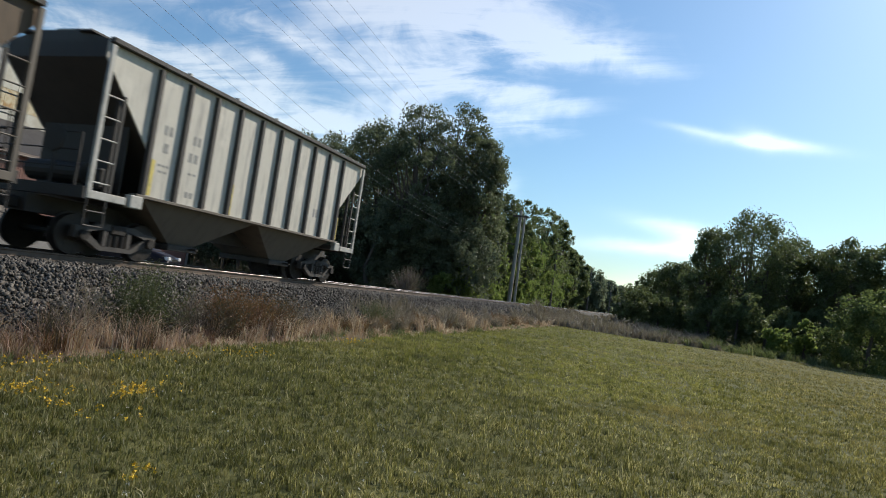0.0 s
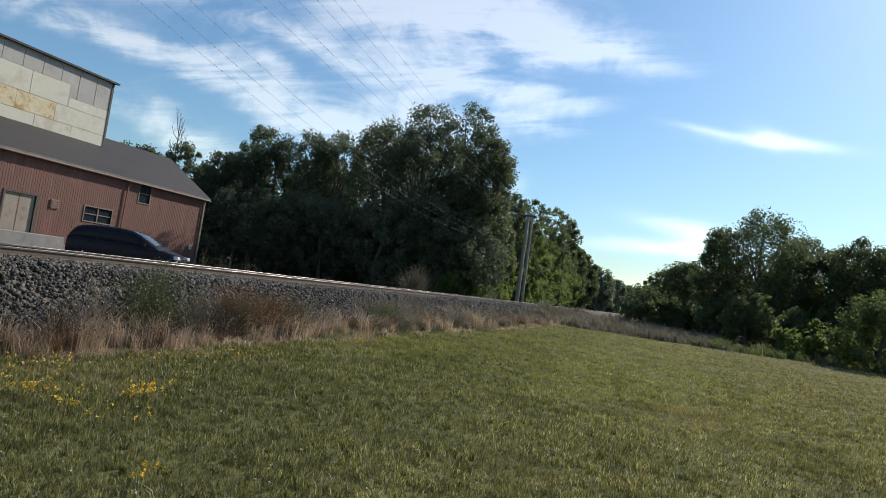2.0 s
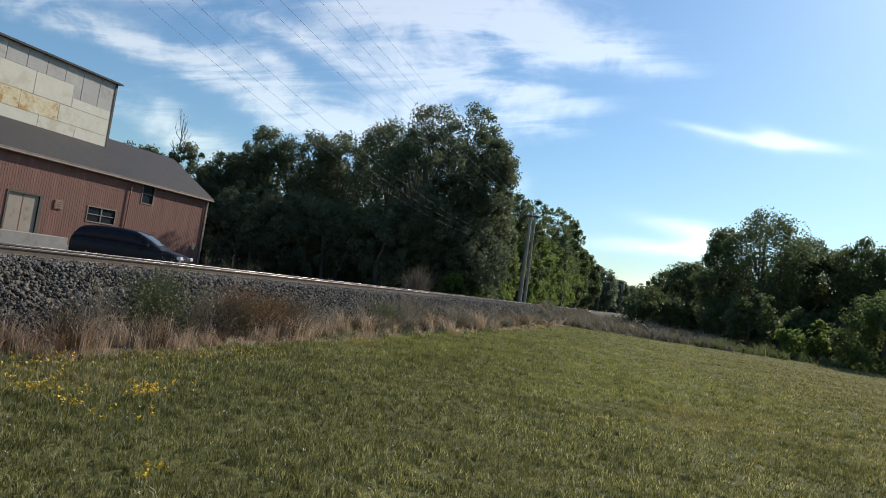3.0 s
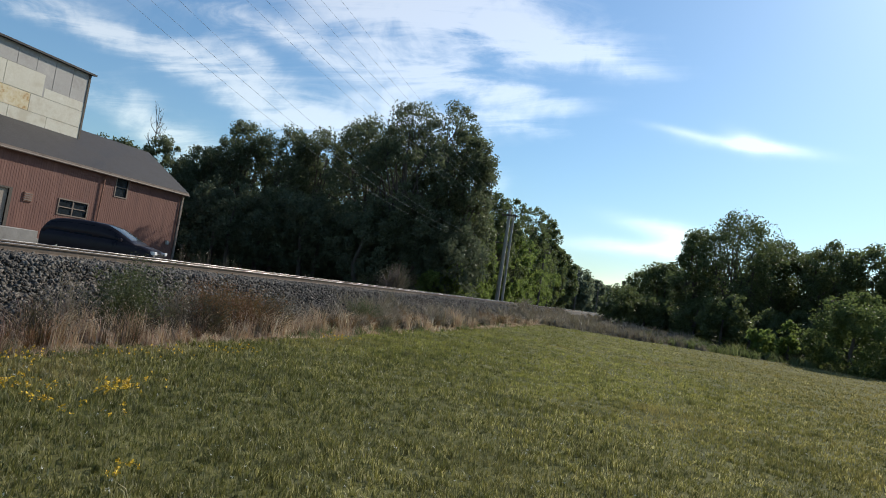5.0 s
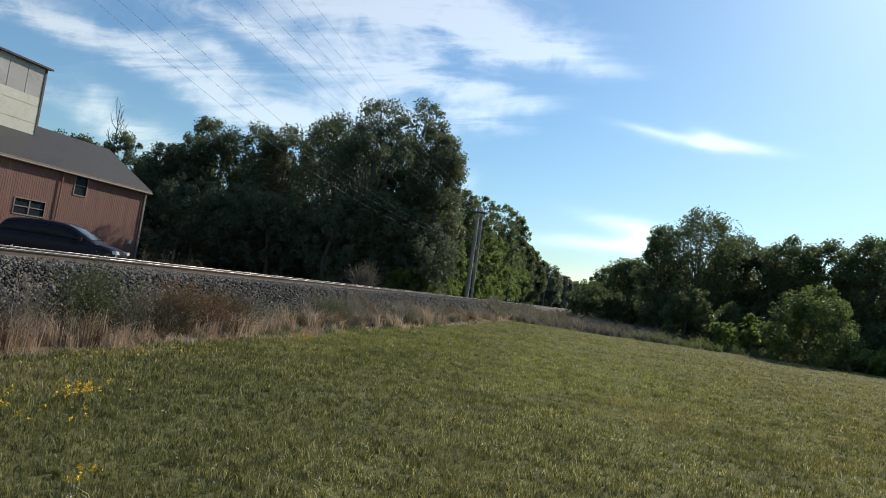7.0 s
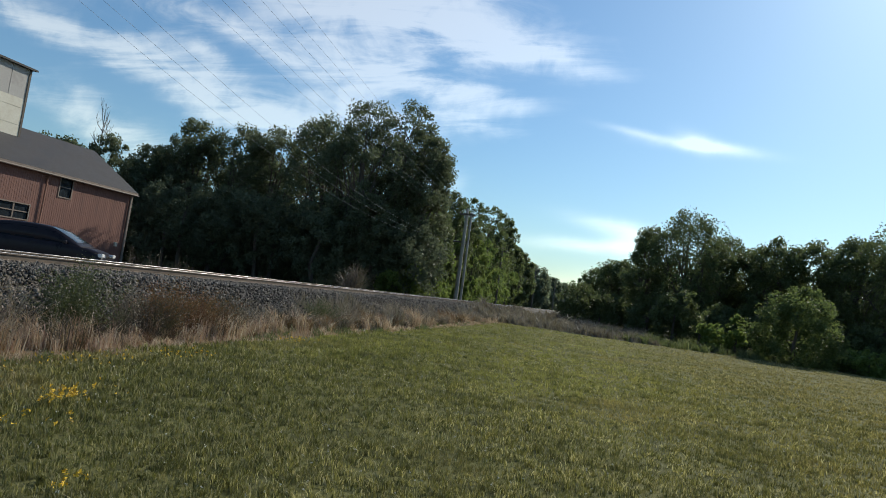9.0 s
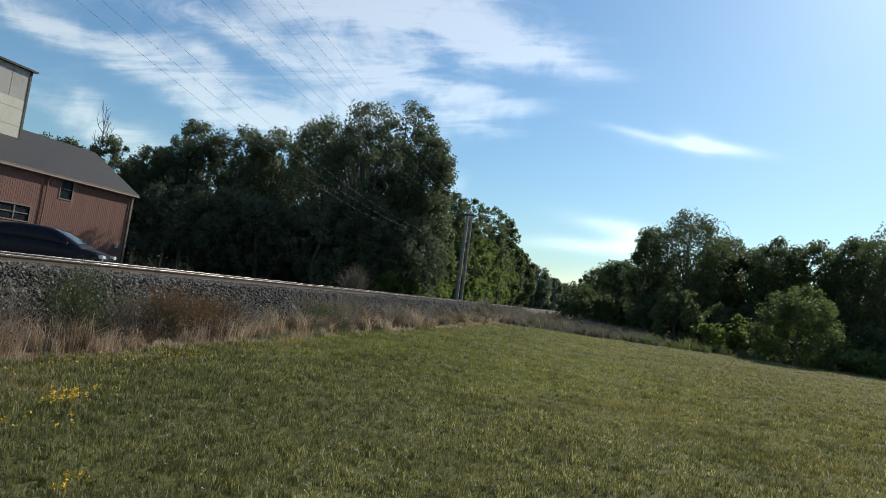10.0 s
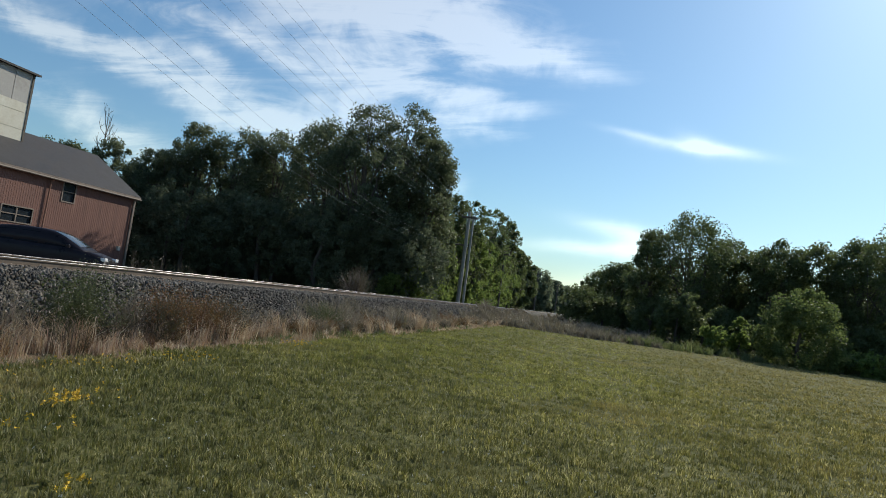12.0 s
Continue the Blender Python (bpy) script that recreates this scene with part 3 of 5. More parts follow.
def make_tufts(name, x0, x1, y0, y1, heads, blades, tall, fan, material, label, seed, power=1.5, thick=0.0032):
    """Separate fountain-shaped tufts, each from one narrow root."""
    rng = np.random.RandomState(seed)
    cy, cx = y0 + (y1 - y0) * rng.uniform(0, 1, heads) ** power, rng.uniform(x0, x1, heads)
    size = rng.uniform(0.3, 1.2, heads) * (0.8 + 0.45 * waves(cx, cy, 0.9, seed + 1)).clip(0.35, 1.3)
    own, open_out = rng.normal(0, 0.2, (heads, 2)), rng.uniform(0.6, 1.9, heads)
    pick = np.repeat(np.arange(heads), blades)
    k = len(pick)
    foot = rng.normal(0, 0.075, (k, 2)) * size[pick][:, None]
    x, y = cx[pick] + foot[:, 0], cy[pick] + foot[:, 1]
    h = tall * size[pick] * rng.uniform(0.45, 1.1, k)
    slope = np.clip((-8.42 - x) * 0.6, 0, 0.93) * (x > TRACK)
    root = np.stack([x, y, ground_height(x, y) + slope - 0.03], -1)
    lean = (rng.normal(0, fan, (k, 2)) * open_out[pick][:, None] + own[pick] + foot * 2) * h[:, None]
    tip = root + np.concatenate([lean, h[:, None]], 1)
    bend = np.concatenate([-lean * 0.36, h[:, None] * 0.14], 1)
    width = thick * np.clip(np.hypot(x, y) / 9.0, 1.0, 5.0) * rng.uniform(0.6, 1.5, k)
    v, f = ribbons(root, tip, bend, width, rng)
    tagged(arrays(name, v, f, material), label, "grass", kind="stuff")


make_tufts("straw_tufts", -8.4, -7.25, 3.5, 60, 270, 48, 0.66, 0.27, STRAW, "pale dry straw tufts at the foot of the bank", 31)
make_tufts("rust_tufts", -8.6, -7.5, 3.5, 50, 200, 50, 0.56, 0.34, WEED_RED, "rust-brown dead grass tufts at the foot of the bank", 33)
make_tufts("grey_tufts", -9.0, -7.6, 3.5, 70, 260, 36, 0.7, 0.34, WEED_GREY, "grey dead weed tufts along the bank", 34)
make_tufts("dark_tufts", -8.6, -7.5, 3.5, 45, 170, 40, 0.55, 0.38, TWIG, "dark dead stems among the dry grass", 38)
make_tufts("green_tufts", -7.9, -7.0, 3.5, 40, 160, 40, 0.26, 0.4, WEED, "low green weeds in front of the dry grass", 32)
make_tufts("tall_green_tufts", -5.8, -5.3, 4.6, 5.1, 7, 26, 0.3, 0.3, WEED, "tall pale green grass tufts left standing in the lawn", 43, power=1.0)
make_dry_grass("flattened_straw", -8.7, -7.05, 2.5, 60, 36000, 0.22, STRAW, "flattened straw between the tufts", 39, power=1.5)
make_dry_grass("bank_haze", -9.3, -7.5, 15, 140, 16000, 0.75, WEED_GREY, "grey-brown dead weeds along the bank", 40, power=1.4)
make_dry_grass("meadow_edge", -10, 4, 0.2, 32, 30000, 1.05, WEED_GREY, "tall dull grass beyond the mown lawn", 35, edge=far_edge)
make_dry_grass("meadow_green", 0, 32, 0.3, 7, 16000, 0.8, WEED, "tall green weeds along the edge of the woods", 36, edge=far_edge)
make_dry_grass("bank_weeds", -19, -14.8, 26, 90, 9000, 0.7, WEED, "rough weeds beyond the track", 37)


def make_bush(name, x, y, z, h, r, stalks, material, label, seed, leaf=0.03, leaves=1500, category="shrub"):
    """Many thin stalks fanning out of one root, small leaves along them."""
    rng = np.random.RandomState(seed)
    top = new(name)
    top.location = (x, y, z)
    root = np.concatenate([rng.normal(0, r * 0.18, (stalks, 2)), np.full((stalks, 1), -0.05)], 1)
    fan = rng.normal(0, r * 0.6, (stalks, 2))
    tall = h * rng.uniform(0.55, 1.0, stalks) * (1 - 0.25 * np.hypot(fan[:, 0], fan[:, 1]) / r)
    tip = np.concatenate([root[:, :2] + fan, tall[:, None]], 1)
    bend = np.concatenate([-fan * 0.15, tall[:, None] * 0.06], 1)
    v, f = ribbons(root, tip, bend, np.full(stalks, 0.006 * max(1, math.hypot(x, y) / 14)), rng)
    arrays("stalk_tuft", v, f, material, top)["kind"] = "stuff"
    pick = rng.randint(0, stalks, leaves)
    s = rng.uniform(0.25, 1.0, leaves)[:, None]
    c = root[pick] * (1 - s) + tip[pick] * s + rng.normal(0, r * 0.08, (leaves, 3))
    v, f = leaf_quads(c, leaf, rng)
    arrays("foliage", v, f, material, top)["kind"] = "stuff"
    return tagged(top, label, category)


def leaf_quads(c, size, rng):
    k = len(c)
    a = rng.normal(0, 1, (k, 3))
    a /= np.linalg.norm(a, axis=1, keepdims=True)
    b = np.cross(a, rng.normal(0, 1, (k, 3)))
    b /= np.linalg.norm(b, axis=1, keepdims=True)
    s = size * rng.uniform(0.6, 1.3, (k, 1))
    a, b = a * s, b * s * 0.55
    v = np.stack([c - a, c - a * 0.1 + b, c + a, c - a * 0.1 - b], 1)
    f = np.arange(k * 4).reshape(-1, 4)
    return v.reshape(-1, 3), f


def make_tree(x, y, h, r, material, label, seed, bottom=0.2, leaves=8000, leaf=0.2, lobes=9, name="tree", airy=0.24, category="tree", limb=True, peak=0.78):
    rng = np.random.RandomState(seed)
    top = new(name)
    z0 = float(ground_height(x, y)) - 0.05
    top.location = (x, y, z0)
    # lobes of the crown: the top one reaches the full height, the rest are spread unevenly
    span = h * (1 - bottom)
    cz = h * bottom + span * rng.uniform(0.12, 0.85, lobes)
    cz[0] = h - r * 0.5
    wide = np.sqrt(np.clip(1 - ((cz - h * (bottom + (1 - bottom) * 0.45)) / (span * 0.62)) ** 2, 0.08, 1))
    ang = rng.uniform(0, 6.28) + np.arange(lobes) * 2.4
    out = r * 0.62 * wide * rng.uniform(0.75, 1.1, lobes)
    out[0] *= 0.25
    centre = np.stack([np.cos(ang) * out, np.sin(ang) * out, cz], -1)
    rad = np.stack([r * rng.uniform(0.36, 0.52, lobes), r * rng.uniform(0.36, 0.52, lobes), np.minimum(span * 0.3, r * rng.uniform(0.40, 0.62, lobes))], -1)
    clumps = lobes * 16
    which = np.arange(clumps) % lobes
    u = rng.normal(0, 1, (clumps, 3))
    u /= np.linalg.norm(u, axis=1, keepdims=True)
    cc = centre[which] + u * rad[which] * rng.uniform(0.45, 1.08, (clumps, 1))
    # half of the clumps fill the crown's outer dome, with bulges and hollows
    dome = np.arange(clumps) % (2 if limb else 4) == 0
    bulge = 1 + 0.16 * np.sin(3.1 * u[:, 0] + seed) * np.cos(2.7 * u[:, 1] + 2 * seed) + 0.1 * np.sin(7 * u[:, 2] + seed)
    shell = np.stack([u[:, 0] * r * 0.9, u[:, 1] * r * 0.9, h * (1 + bottom) / 2 + u[:, 2] * span * 0.49], -1)
    shell[:, :2] *= (bulge * rng.uniform(0.72, 1.04, clumps))[:, None]
    cc = np.where(dome[:, None], shell, cc)
    cc[:, 2] = np.clip(cc[:, 2], h * bottom * 0.6, h * 0.985)
    pick = rng.randint(0, clumps, leaves)
    spread = r * airy * rng.uniform(0.4, 1.0, clumps)
    ball = rng.normal(0, 1, (leaves, 3))
    ball *= (rng.uniform(0, 1, (leaves, 1)) ** 0.4) / np.linalg.norm(ball, axis=1, keepdims=True)
    pos = cc[pick] + ball * spread[pick][:, None] * 0.95
    pos[:, 2] = np.maximum(pos[:, 2], 0.1)
    v, f = leaf_quads(pos, leaf, rng)
    arrays("crown", v, f, material, top)
    bm = bmesh.new()
    tr = 0.02 * h + 0.06
    bends = [(0, 0, 0)] + [(rng.normal(0, 0.02 * h), rng.normal(0, 0.02 * h), h * s) for s in (0.25, 0.5, 0.72)]
    tube(bm, bends, tr, tr * 0.25, 7)
    part("trunk", bm, BARK, top)
    if limb:
        for i in range(lobes):
            bm = bmesh.new()
            s = Vector(bends[1]).lerp(Vector(bends[2]), rng.uniform(0, 1))
            e = Vector(centre[i])
            m = s.lerp(e, 0.5) + Vector((0, 0, -0.03 * h))
            tube(bm, [s, m, e], tr * 0.4, tr * 0.1, 5)
            for j in range(3):
                tip = Vector(cc[(i + lobes * (j * 3 + 1)) % clumps])
                tube(bm, [m.lerp(e, 0.5 + 0.2 * j), tip], tr * 0.14, tr * 0.04, 4, caps=False)
            part("limb", bm, BARK, top)
    return tagged(top, label, category)


def polar(az, d):
    return d * math.sin(radians(az)), d * math.cos(radians(az))


def tree_at(az, d, el, r, material, label, seed, **more):
    x, y = polar(az, d)
    return make_tree(x, y, 1.6 + d * math.tan(radians(el)) - float(ground_height(x, y)), r, material, label, seed, **more)


DARK_TREE = "tall broad-leaved tree with a dense dark green crown"
MID_TREE = "broad-leaved tree with a mid-green crown at the edge of the woods"


def make_woods():
    # beyond the track
    for i, (az, d, el, r) in enumerate([(-20.0, 60, 16.7, 4.6), (-23.6, 57, 16.1, 4.4), (-27.2, 62, 14.3, 4.4), (-18.2, 60, 14.6, 3.6), (-31.4, 66, 12.2, 4.4), (-34.8, 67, 12.0, 4.4), (-38.2, 68, 11.5, 4.0), (-41.3, 69, 8.8, 3.4), (-44.3, 64, 8.7, 3.0), (-47.6, 70, 7.8, 3.2)]):
        tree_at(az, d, el, r, LEAF_DARK, DARK_TREE, 100 + i, bottom=0.06, leaves=32000, leaf=0.12, lobes=20)
    for i, (az, d, el, r) in enumerate([(-21, 78, 13, 6), (-27, 80, 12, 6), (-33, 82, 9.8, 6), (-39, 82, 8, 6), (-44, 88, 6.5, 6)]):
        tree_at(az, d, el, r, LEAF_DARK, DARK_TREE, 130 + i, bottom=0.05, leaves=6000, leaf=0.3)
    for i, (az, d, el, r) in enumerate([(-16.6, 70, 9.4, 2.6), (-14.6, 78, 9.4, 3.0), (-13.0, 86, 9.0, 3.0), (-11.3, 98, 8.6, 3.6), (-10.0, 112, 8.0, 3.4), (-9.0, 122, 5.6, 3.2), (-8.0, 138, 4.7, 4.0), (-6.5, 168, 3.7, 5.0), (-5.3, 210, 2.7, 5.0), (-4.1, 270, 2.3, 7.0), (-2.6, 290, 2.1, 8.0)]):
        # trees beyond 150 m take the leaf colour with painted haze
        tree_at(az, d, el, r, LEAF_HAZY if d > 150 else LEAF_MID, MID_TREE, 150 + i, bottom=0.02, leaves=16000, leaf=0.14 * max(1, d / 90), lobes=16)
    for i, (az, d, el, r) in enumerate([(-17.4, 62, 9.0, 2.3), (-18.6, 60, 5.6, 2.0), (-16.0, 66, 7.4, 2.2)]):
        tree_at(az, d, el, r, LEAF_MID, MID_TREE, 170 + i, bottom=0.02, leaves=13000, leaf=0.12, lobes=14)
    # the other side
    for i, (az, d, el, r) in enumerate([(-1.0, 92, 4.0, 2.8), (1.0, 84, 5.0, 3.4), (6.3, 70, 9.8, 4.2), (3.4, 72, 8.4, 3.0), (9.2, 74, 8.0, 3.2), (11.5, 74, 7.2, 3.0), (13.4, 70, 8.4, 3.0), (16.0, 72, 8.2, 3.2), (18.6, 70, 8.5, 3.2), (21.0, 66, 9.6, 3.8), (24.5, 66, 10.2, 4.0), (29, 64, 10.5, 4.5)]):
        tree_at(az, d, el, r, LEAF_MID, MID_TREE if i < 2 else "open-crowned tree with dark backlit leaves", 180 + i, bottom=0.08, leaves=20000, leaf=0.125, lobes=17, airy=0.3)
    for i, (az, d, el, r) in enumerate([(3, 84, 4.6, 4), (8, 88, 4.9, 5), (14, 88, 5.3, 5), (19, 86, 5.6, 5), (25, 84, 6, 6)]):
        tree_at(az, d, el, r, LEAF_DARK, DARK_TREE, 210 + i, bottom=0.02, leaves=5000, leaf=0.3)


def make_understory():
    rng = random.Random(17)
    for i in range(18):
        az = -39.5 + i * 1.28
        d = 59 + rng.uniform(-2, 2) - (3 if az > -27 else 0)
        x, y = polar(az, d)
        make_tree(x, y, rng.uniform(5.5, 8.5), rng.uniform(2.6, 3.4), LEAF_SHADE, "dark leafy undergrowth at the foot of the woods", 300 + i, bottom=0.0, leaves=6000, leaf=0.13, lobes=7, name="understory_shrub", category="shrub", limb=False)
    for i, (az, d, el, r) in enumerate([(-19.0, 62, 2.2, 1.8), (-17.3, 66, 3.8, 2.2), (-15.6, 72, 5.0, 2.4), (-14.0, 77, 5.6, 2.6), (-12.3, 84, 5.6, 2.6), (-11.0, 94, 5.6, 2.8), (-9.8, 106, 4.8, 2.8), (-16.8, 64, 1.6, 1.6), (-13.2, 78, 2.6, 2.0), (-11.7, 88, 3.0, 2.2), (-10.4, 98, 3.0, 2.4), (-9.0, 118, 3.0, 2.6), (-19.8, 54, 1.3, 1.3), (-18.7, 57, 2.8, 1.8), (-17.6, 60, 4.2, 1.9), (-16.6, 63, 4.7, 2.0), (-15.7, 67, 4.6, 2.0), (-18.1, 56, 1.0, 1.2)]):
        tree_at(az, d, el, r, LEAF_LIGHT, "bright green leafy shrub beside the track", 330 + i, bottom=0.0, leaves=6000, leaf=0.13, lobes=7, name="trackside_shrub", category="shrub", limb=False)
    for i in range(15):
        az = -2.5 + i * 2.1
        d = 62 + rng.uniform(-2, 5) + (14 if az < 2 else 0)
        tree_at(az, d, rng.uniform(1.6, 3.4), rng.uniform(2.0, 3.0), LEAF_MID, "dense shrub at the edge of the woods", 350 + i, bottom=0.0, leaves=6500, leaf=0.13, lobes=8, name="woodland_shrub", category="shrub", limb=False)
    tree_at(15.1, 52.5, 4.3, 3.3, LEAF_BUSH, "broad light-green bush standing out from the woods", 384, bottom=0.0, leaves=15000, leaf=0.11, lobes=11, name="broad_bush", category="bush", limb=False, airy=0.24)
    tree_at(10.8, 55, 1.7, 0.9, LEAF_LIGHT, "small bright green bush at the edge of the lawn", 381, bottom=0.0, leaves=1800, leaf=0.14, lobes=6, name="small_bush", category="bush", limb=False)
    tree_at(9.0, 54, 0.6, 1.3, LEAF_LIGHT, "small bright green bush at the edge of the lawn", 382, bottom=0.0, leaves=1800, leaf=0.14, lobes=6, name="small_bush", category="bush", limb=False)
    for i, (az, d, el, r) in enumerate([(20.0, 54, 0.4, 1.3), (22.0, 55, 0.9, 1.5), (18.6, 56, 0.2, 1.2), (24, 55, 1.2, 1.6)]):
        tree_at(az, d, el, r, LEAF_LIGHT, "low bright green brambles in the sun", 385 + i, bottom=0.0, leaves=2000, leaf=0.14, lobes=6, name="bramble", category="shrub", limb=False)


make_woods()
make_understory()


def make_far_woods():
    """Deep woods that close the view behind the trees one can tell apart."""
    rng = np.random.RandomState(77)
    spots = []
    for k in range(150):
        y = rng.uniform(66, 330)
        spots.append((rng.uniform(-60, -23) - (y - 66) * 0.01, y, rng.uniform(5, 9) if y < 140 else rng.uniform(6, 11)))
    for k in range(60):
        spots.append((rng.uniform(-75, -36), rng.uniform(52, 80), rng.uniform(6, 9)))
    for k in range(110):
        x = rng.uniform(-2, 75)
        spots.append((x, rng.uniform(80, 130), rng.uniform(5, 8)))
    for k in range(40):
        spots.append((rng.uniform(-40, 30), rng.uniform(300, 380), rng.uniform(9, 13)))
    pos = []
    for x, y, h in spots:
        m = 420
        a, u = rng.uniform(0, 6.28, m), rng.uniform(0, 1, m)
        r = 3.4 * np.sqrt(np.clip(1 - (u - 0.35) ** 2 * 1.9, 0.05, 1)) * rng.uniform(0.5, 1.05, m) * (1 + 0.25 * np.sin(3 * a + x))
        pos.append(np.stack([x + np.cos(a) * r, y + np.sin(a) * r, 0.2 + u * h * (1 + 0.12 * np.sin(2 * a + y))], -1))
    v, f = leaf_quads(np.concatenate(pos), 0.42, rng)
    tagged(arrays("far_woods", v, f, LEAF_DARK), "dark mass of far woods behind the nearer trees", "woods", kind="stuff")


make_far_woods()


def make_dead_tree(az, d, el, label):
    rng = random.Random(9)
    x, y = polar(az, d)
    h = 1.6 + d * math.tan(radians(el))
    top = tagged(new("dead_tree"), label, "tree")
    top.location = (x, y, 0.3)
    part("trunk", tube(bmesh.new(), [(0, 0, -0.2), (0.1, 0, h * 0.5), (0, 0, h * 0.96)], 0.14, 0.02, 6), BARK, top)
    for k in range(24):
        z = h * (0.45 + 0.021 * k)
        a, l = rng.uniform(0, 6.28), rng.uniform(0.6, 1.5)
        bm = bmesh.new()
        m = Vector((math.cos(a) * l * 0.5, math.sin(a) * l * 0.5, z + l * 0.6))
        e = Vector((math.cos(a) * l * 0.8, math.sin(a) * l * 0.8, z + l * 1.5))
        tube(bm, [(0, 0, z), m, e], 0.035, 0.012, 4)
        for j in range(4):
            p = m.lerp(e, 0.2 * j)
            tube(bm, [p, p + Vector((rng.uniform(-0.4, 0.4), rng.uniform(-0.4, 0.4), rng.uniform(0.3, 0.8)))], 0.016, 0.008, 3)
        part("limb", bm, BARK, top)


make_dead_tree(-45.4, 66, 10.2, "bare dead tree rising behind the mill roof")


# ---- the mill building ----
BX, BY0, BY1, EAVE, GROUND_B = -34.0, 11.0, 37.25, 5.62, 0.35
RIDGE_X, RIDGE_Z = -38.3, 8.3


def make_mill():
    mill = tagged(new("mill_building"), "old red-brown mill with dark roof and stained cream headhouse", "building")
    mill.location = (BX, BY0, GROUND_B)
    L, H, deep = BY1 - BY0, EAVE - GROUND_B, 2 * (BX - RIDGE_X)
    ridge = RIDGE_Z - GROUND_B
    # openings in the long wall: y0, y1, z0, z1
    door, win, loft, vent = (11.45, 13.2, 0.85, 2.93), (16.3, 18.25, 2.05, 2.92), (20.1, 21.0, 3.85, 5.08), (14.05, 14.6, 2.40, 2.93)
    holes = [door, win, loft]
    ys = sorted({0, L, *[h[0] for h in holes], *[h[1] for h in holes]})
    zs = sorted({0, H, *[h[2] for h in holes], *[h[3] for h in holes]})
    bm = bmesh.new()
    known = {}

    def corner(x, y, z):
        key = (x, round(y, 4), round(z, 4))
        if key not in known:
            known[key] = bm.verts.new(key)
        return known[key]

    def solid(i, k):
        if not (0 <= i < len(ys) - 1 and 0 <= k < len(zs) - 1):
            return False
        cy, cz = (ys[i] + ys[i + 1]) / 2, (zs[k] + zs[k + 1]) / 2
        return not any(h[0] < cy < h[1] and h[2] < cz < h[3] for h in holes)

    for i in range(len(ys) - 1):
        for k in range(len(zs) - 1):
            if not solid(i, k):
                continue
            y0, y1, z0, z1 = ys[i], ys[i + 1], zs[k], zs[k + 1]
            bm.faces.new((corner(0, y0, z0), corner(0, y1, z0), corner(0, y1, z1), corner(0, y0, z1)))
            bm.faces.new((corner(-0.2, y0, z0), corner(-0.2, y0, z1), corner(-0.2, y1, z1), corner(-0.2, y1, z0)))
            for ok, p, q in ((solid(i - 1, k), (y0, z0), (y0, z1)), (solid(i + 1, k), (y1, z1), (y1, z0)), (solid(i, k - 1), (y1, z0), (y0, z0)), (solid(i, k + 1), (y0, z1), (y1, z1))):
                if not ok:
                    bm.faces.new((corner(0, *p), corner(0, *q), corner(-0.2, *q), corner(-0.2, *p)))
    bmesh.ops.recalc_face_normals(bm, faces=bm.faces[:])
    part("front_wall", bm, RED_SIDING, mill)
    for name, y0, y1 in (("gable_wall", L - 0.2, L), ("gable_wall", 0, 0.2)):
        part(name, prism(bmesh.new(), [(-0.2, 0), (-0.2, H), (-deep / 2, ridge - 0.12), (-deep + 0.2, H), (-deep + 0.2, 0)], "y", y0, y1), RED_SIDING, mill)
    part("rear_wall", boxed(-deep, -deep + 0.2, 0, L, 0, H), RED_SIDING, mill)
    # raised ribs of the siding
    bm = bmesh.new()
    for i in range(int(L / 0.15)):
        y = 0.08 + i * 0.15
        spans = [(0.0, H)]
        for h in holes + [vent]:
            if h[0] - 0.06 < y < h[1] + 0.06:
                spans = [(0.0, h[2] - 0.1), (h[3] + 0.1, H)]
        for a, b in spans:
            if b - a > 0.05:
                box(bm, 0.0, 0.007, y - 0.015, y + 0.015, a, b)
    ribs = part("siding_ribs", bm, RED_SIDING, mill)
    ribs["kind"] = "stuff"
    slope = (ridge - H) / (deep / 2)
    for s in (1, -1):
        mid = -deep / 2
        x_out = 0.25 if s > 0 else -deep - 0.25
        z_out = H - 0.25 * slope
        part("roof_slope", prism(bmesh.new(), [(x_out, z_out), (mid, ridge), (mid, ridge + 0.14), (x_out, z_out + 0.14)], "y", -0.2, L + 0.2), ROOFING, mill, "dark grey shingled roof slope")
    part("fascia", boxed(0.24, 0.29, -0.2, L + 0.2, H - 0.25 * slope - 0.1, H - 0.25 * slope + 0.12), TRIM, mill, "weathered pale eaves board")
    part("gutter", tube(bmesh.new(), [(0.34, -0.2, H - 0.2), (0.34, L + 0.2, H - 0.22)], 0.055, sides=8), TRIM, mill)
    part("downpipe", tube(bmesh.new(), [(0.32, 19.1, H - 0.25), (0.12, 19.05, H - 0.5), (0.1, 19.0, 0.1)], 0.05, sides=8), RUST_PIPE, mill, "rust-red downpipe")
    part("corner_downpipe", tube(bmesh.new(), [(0.32, L - 0.2, H - 0.25), (0.1, L - 0.22, H - 0.5), (0.1, L - 0.22, 0.1)], 0.05, sides=8), TRIM, mill, "pale downpipe at the corner")
    part("corner_board", boxed(0.02, 0.05, L - 0.18, L + 0.02, 0, H), TRIM, mill)
    # double door on the dock
    d = part("door", boxed(-0.12, -0.06, door[0], door[1], door[2], door[3]), DOOR_TAN, mill, "closed tan double loading door")
    part("door_seam", boxed(-0.06, -0.045, (door[0] + door[1]) / 2 - 0.02, (door[0] + door[1]) / 2 + 0.02, door[2], door[3]), RUST_PIPE, d)
    bm = bmesh.new()
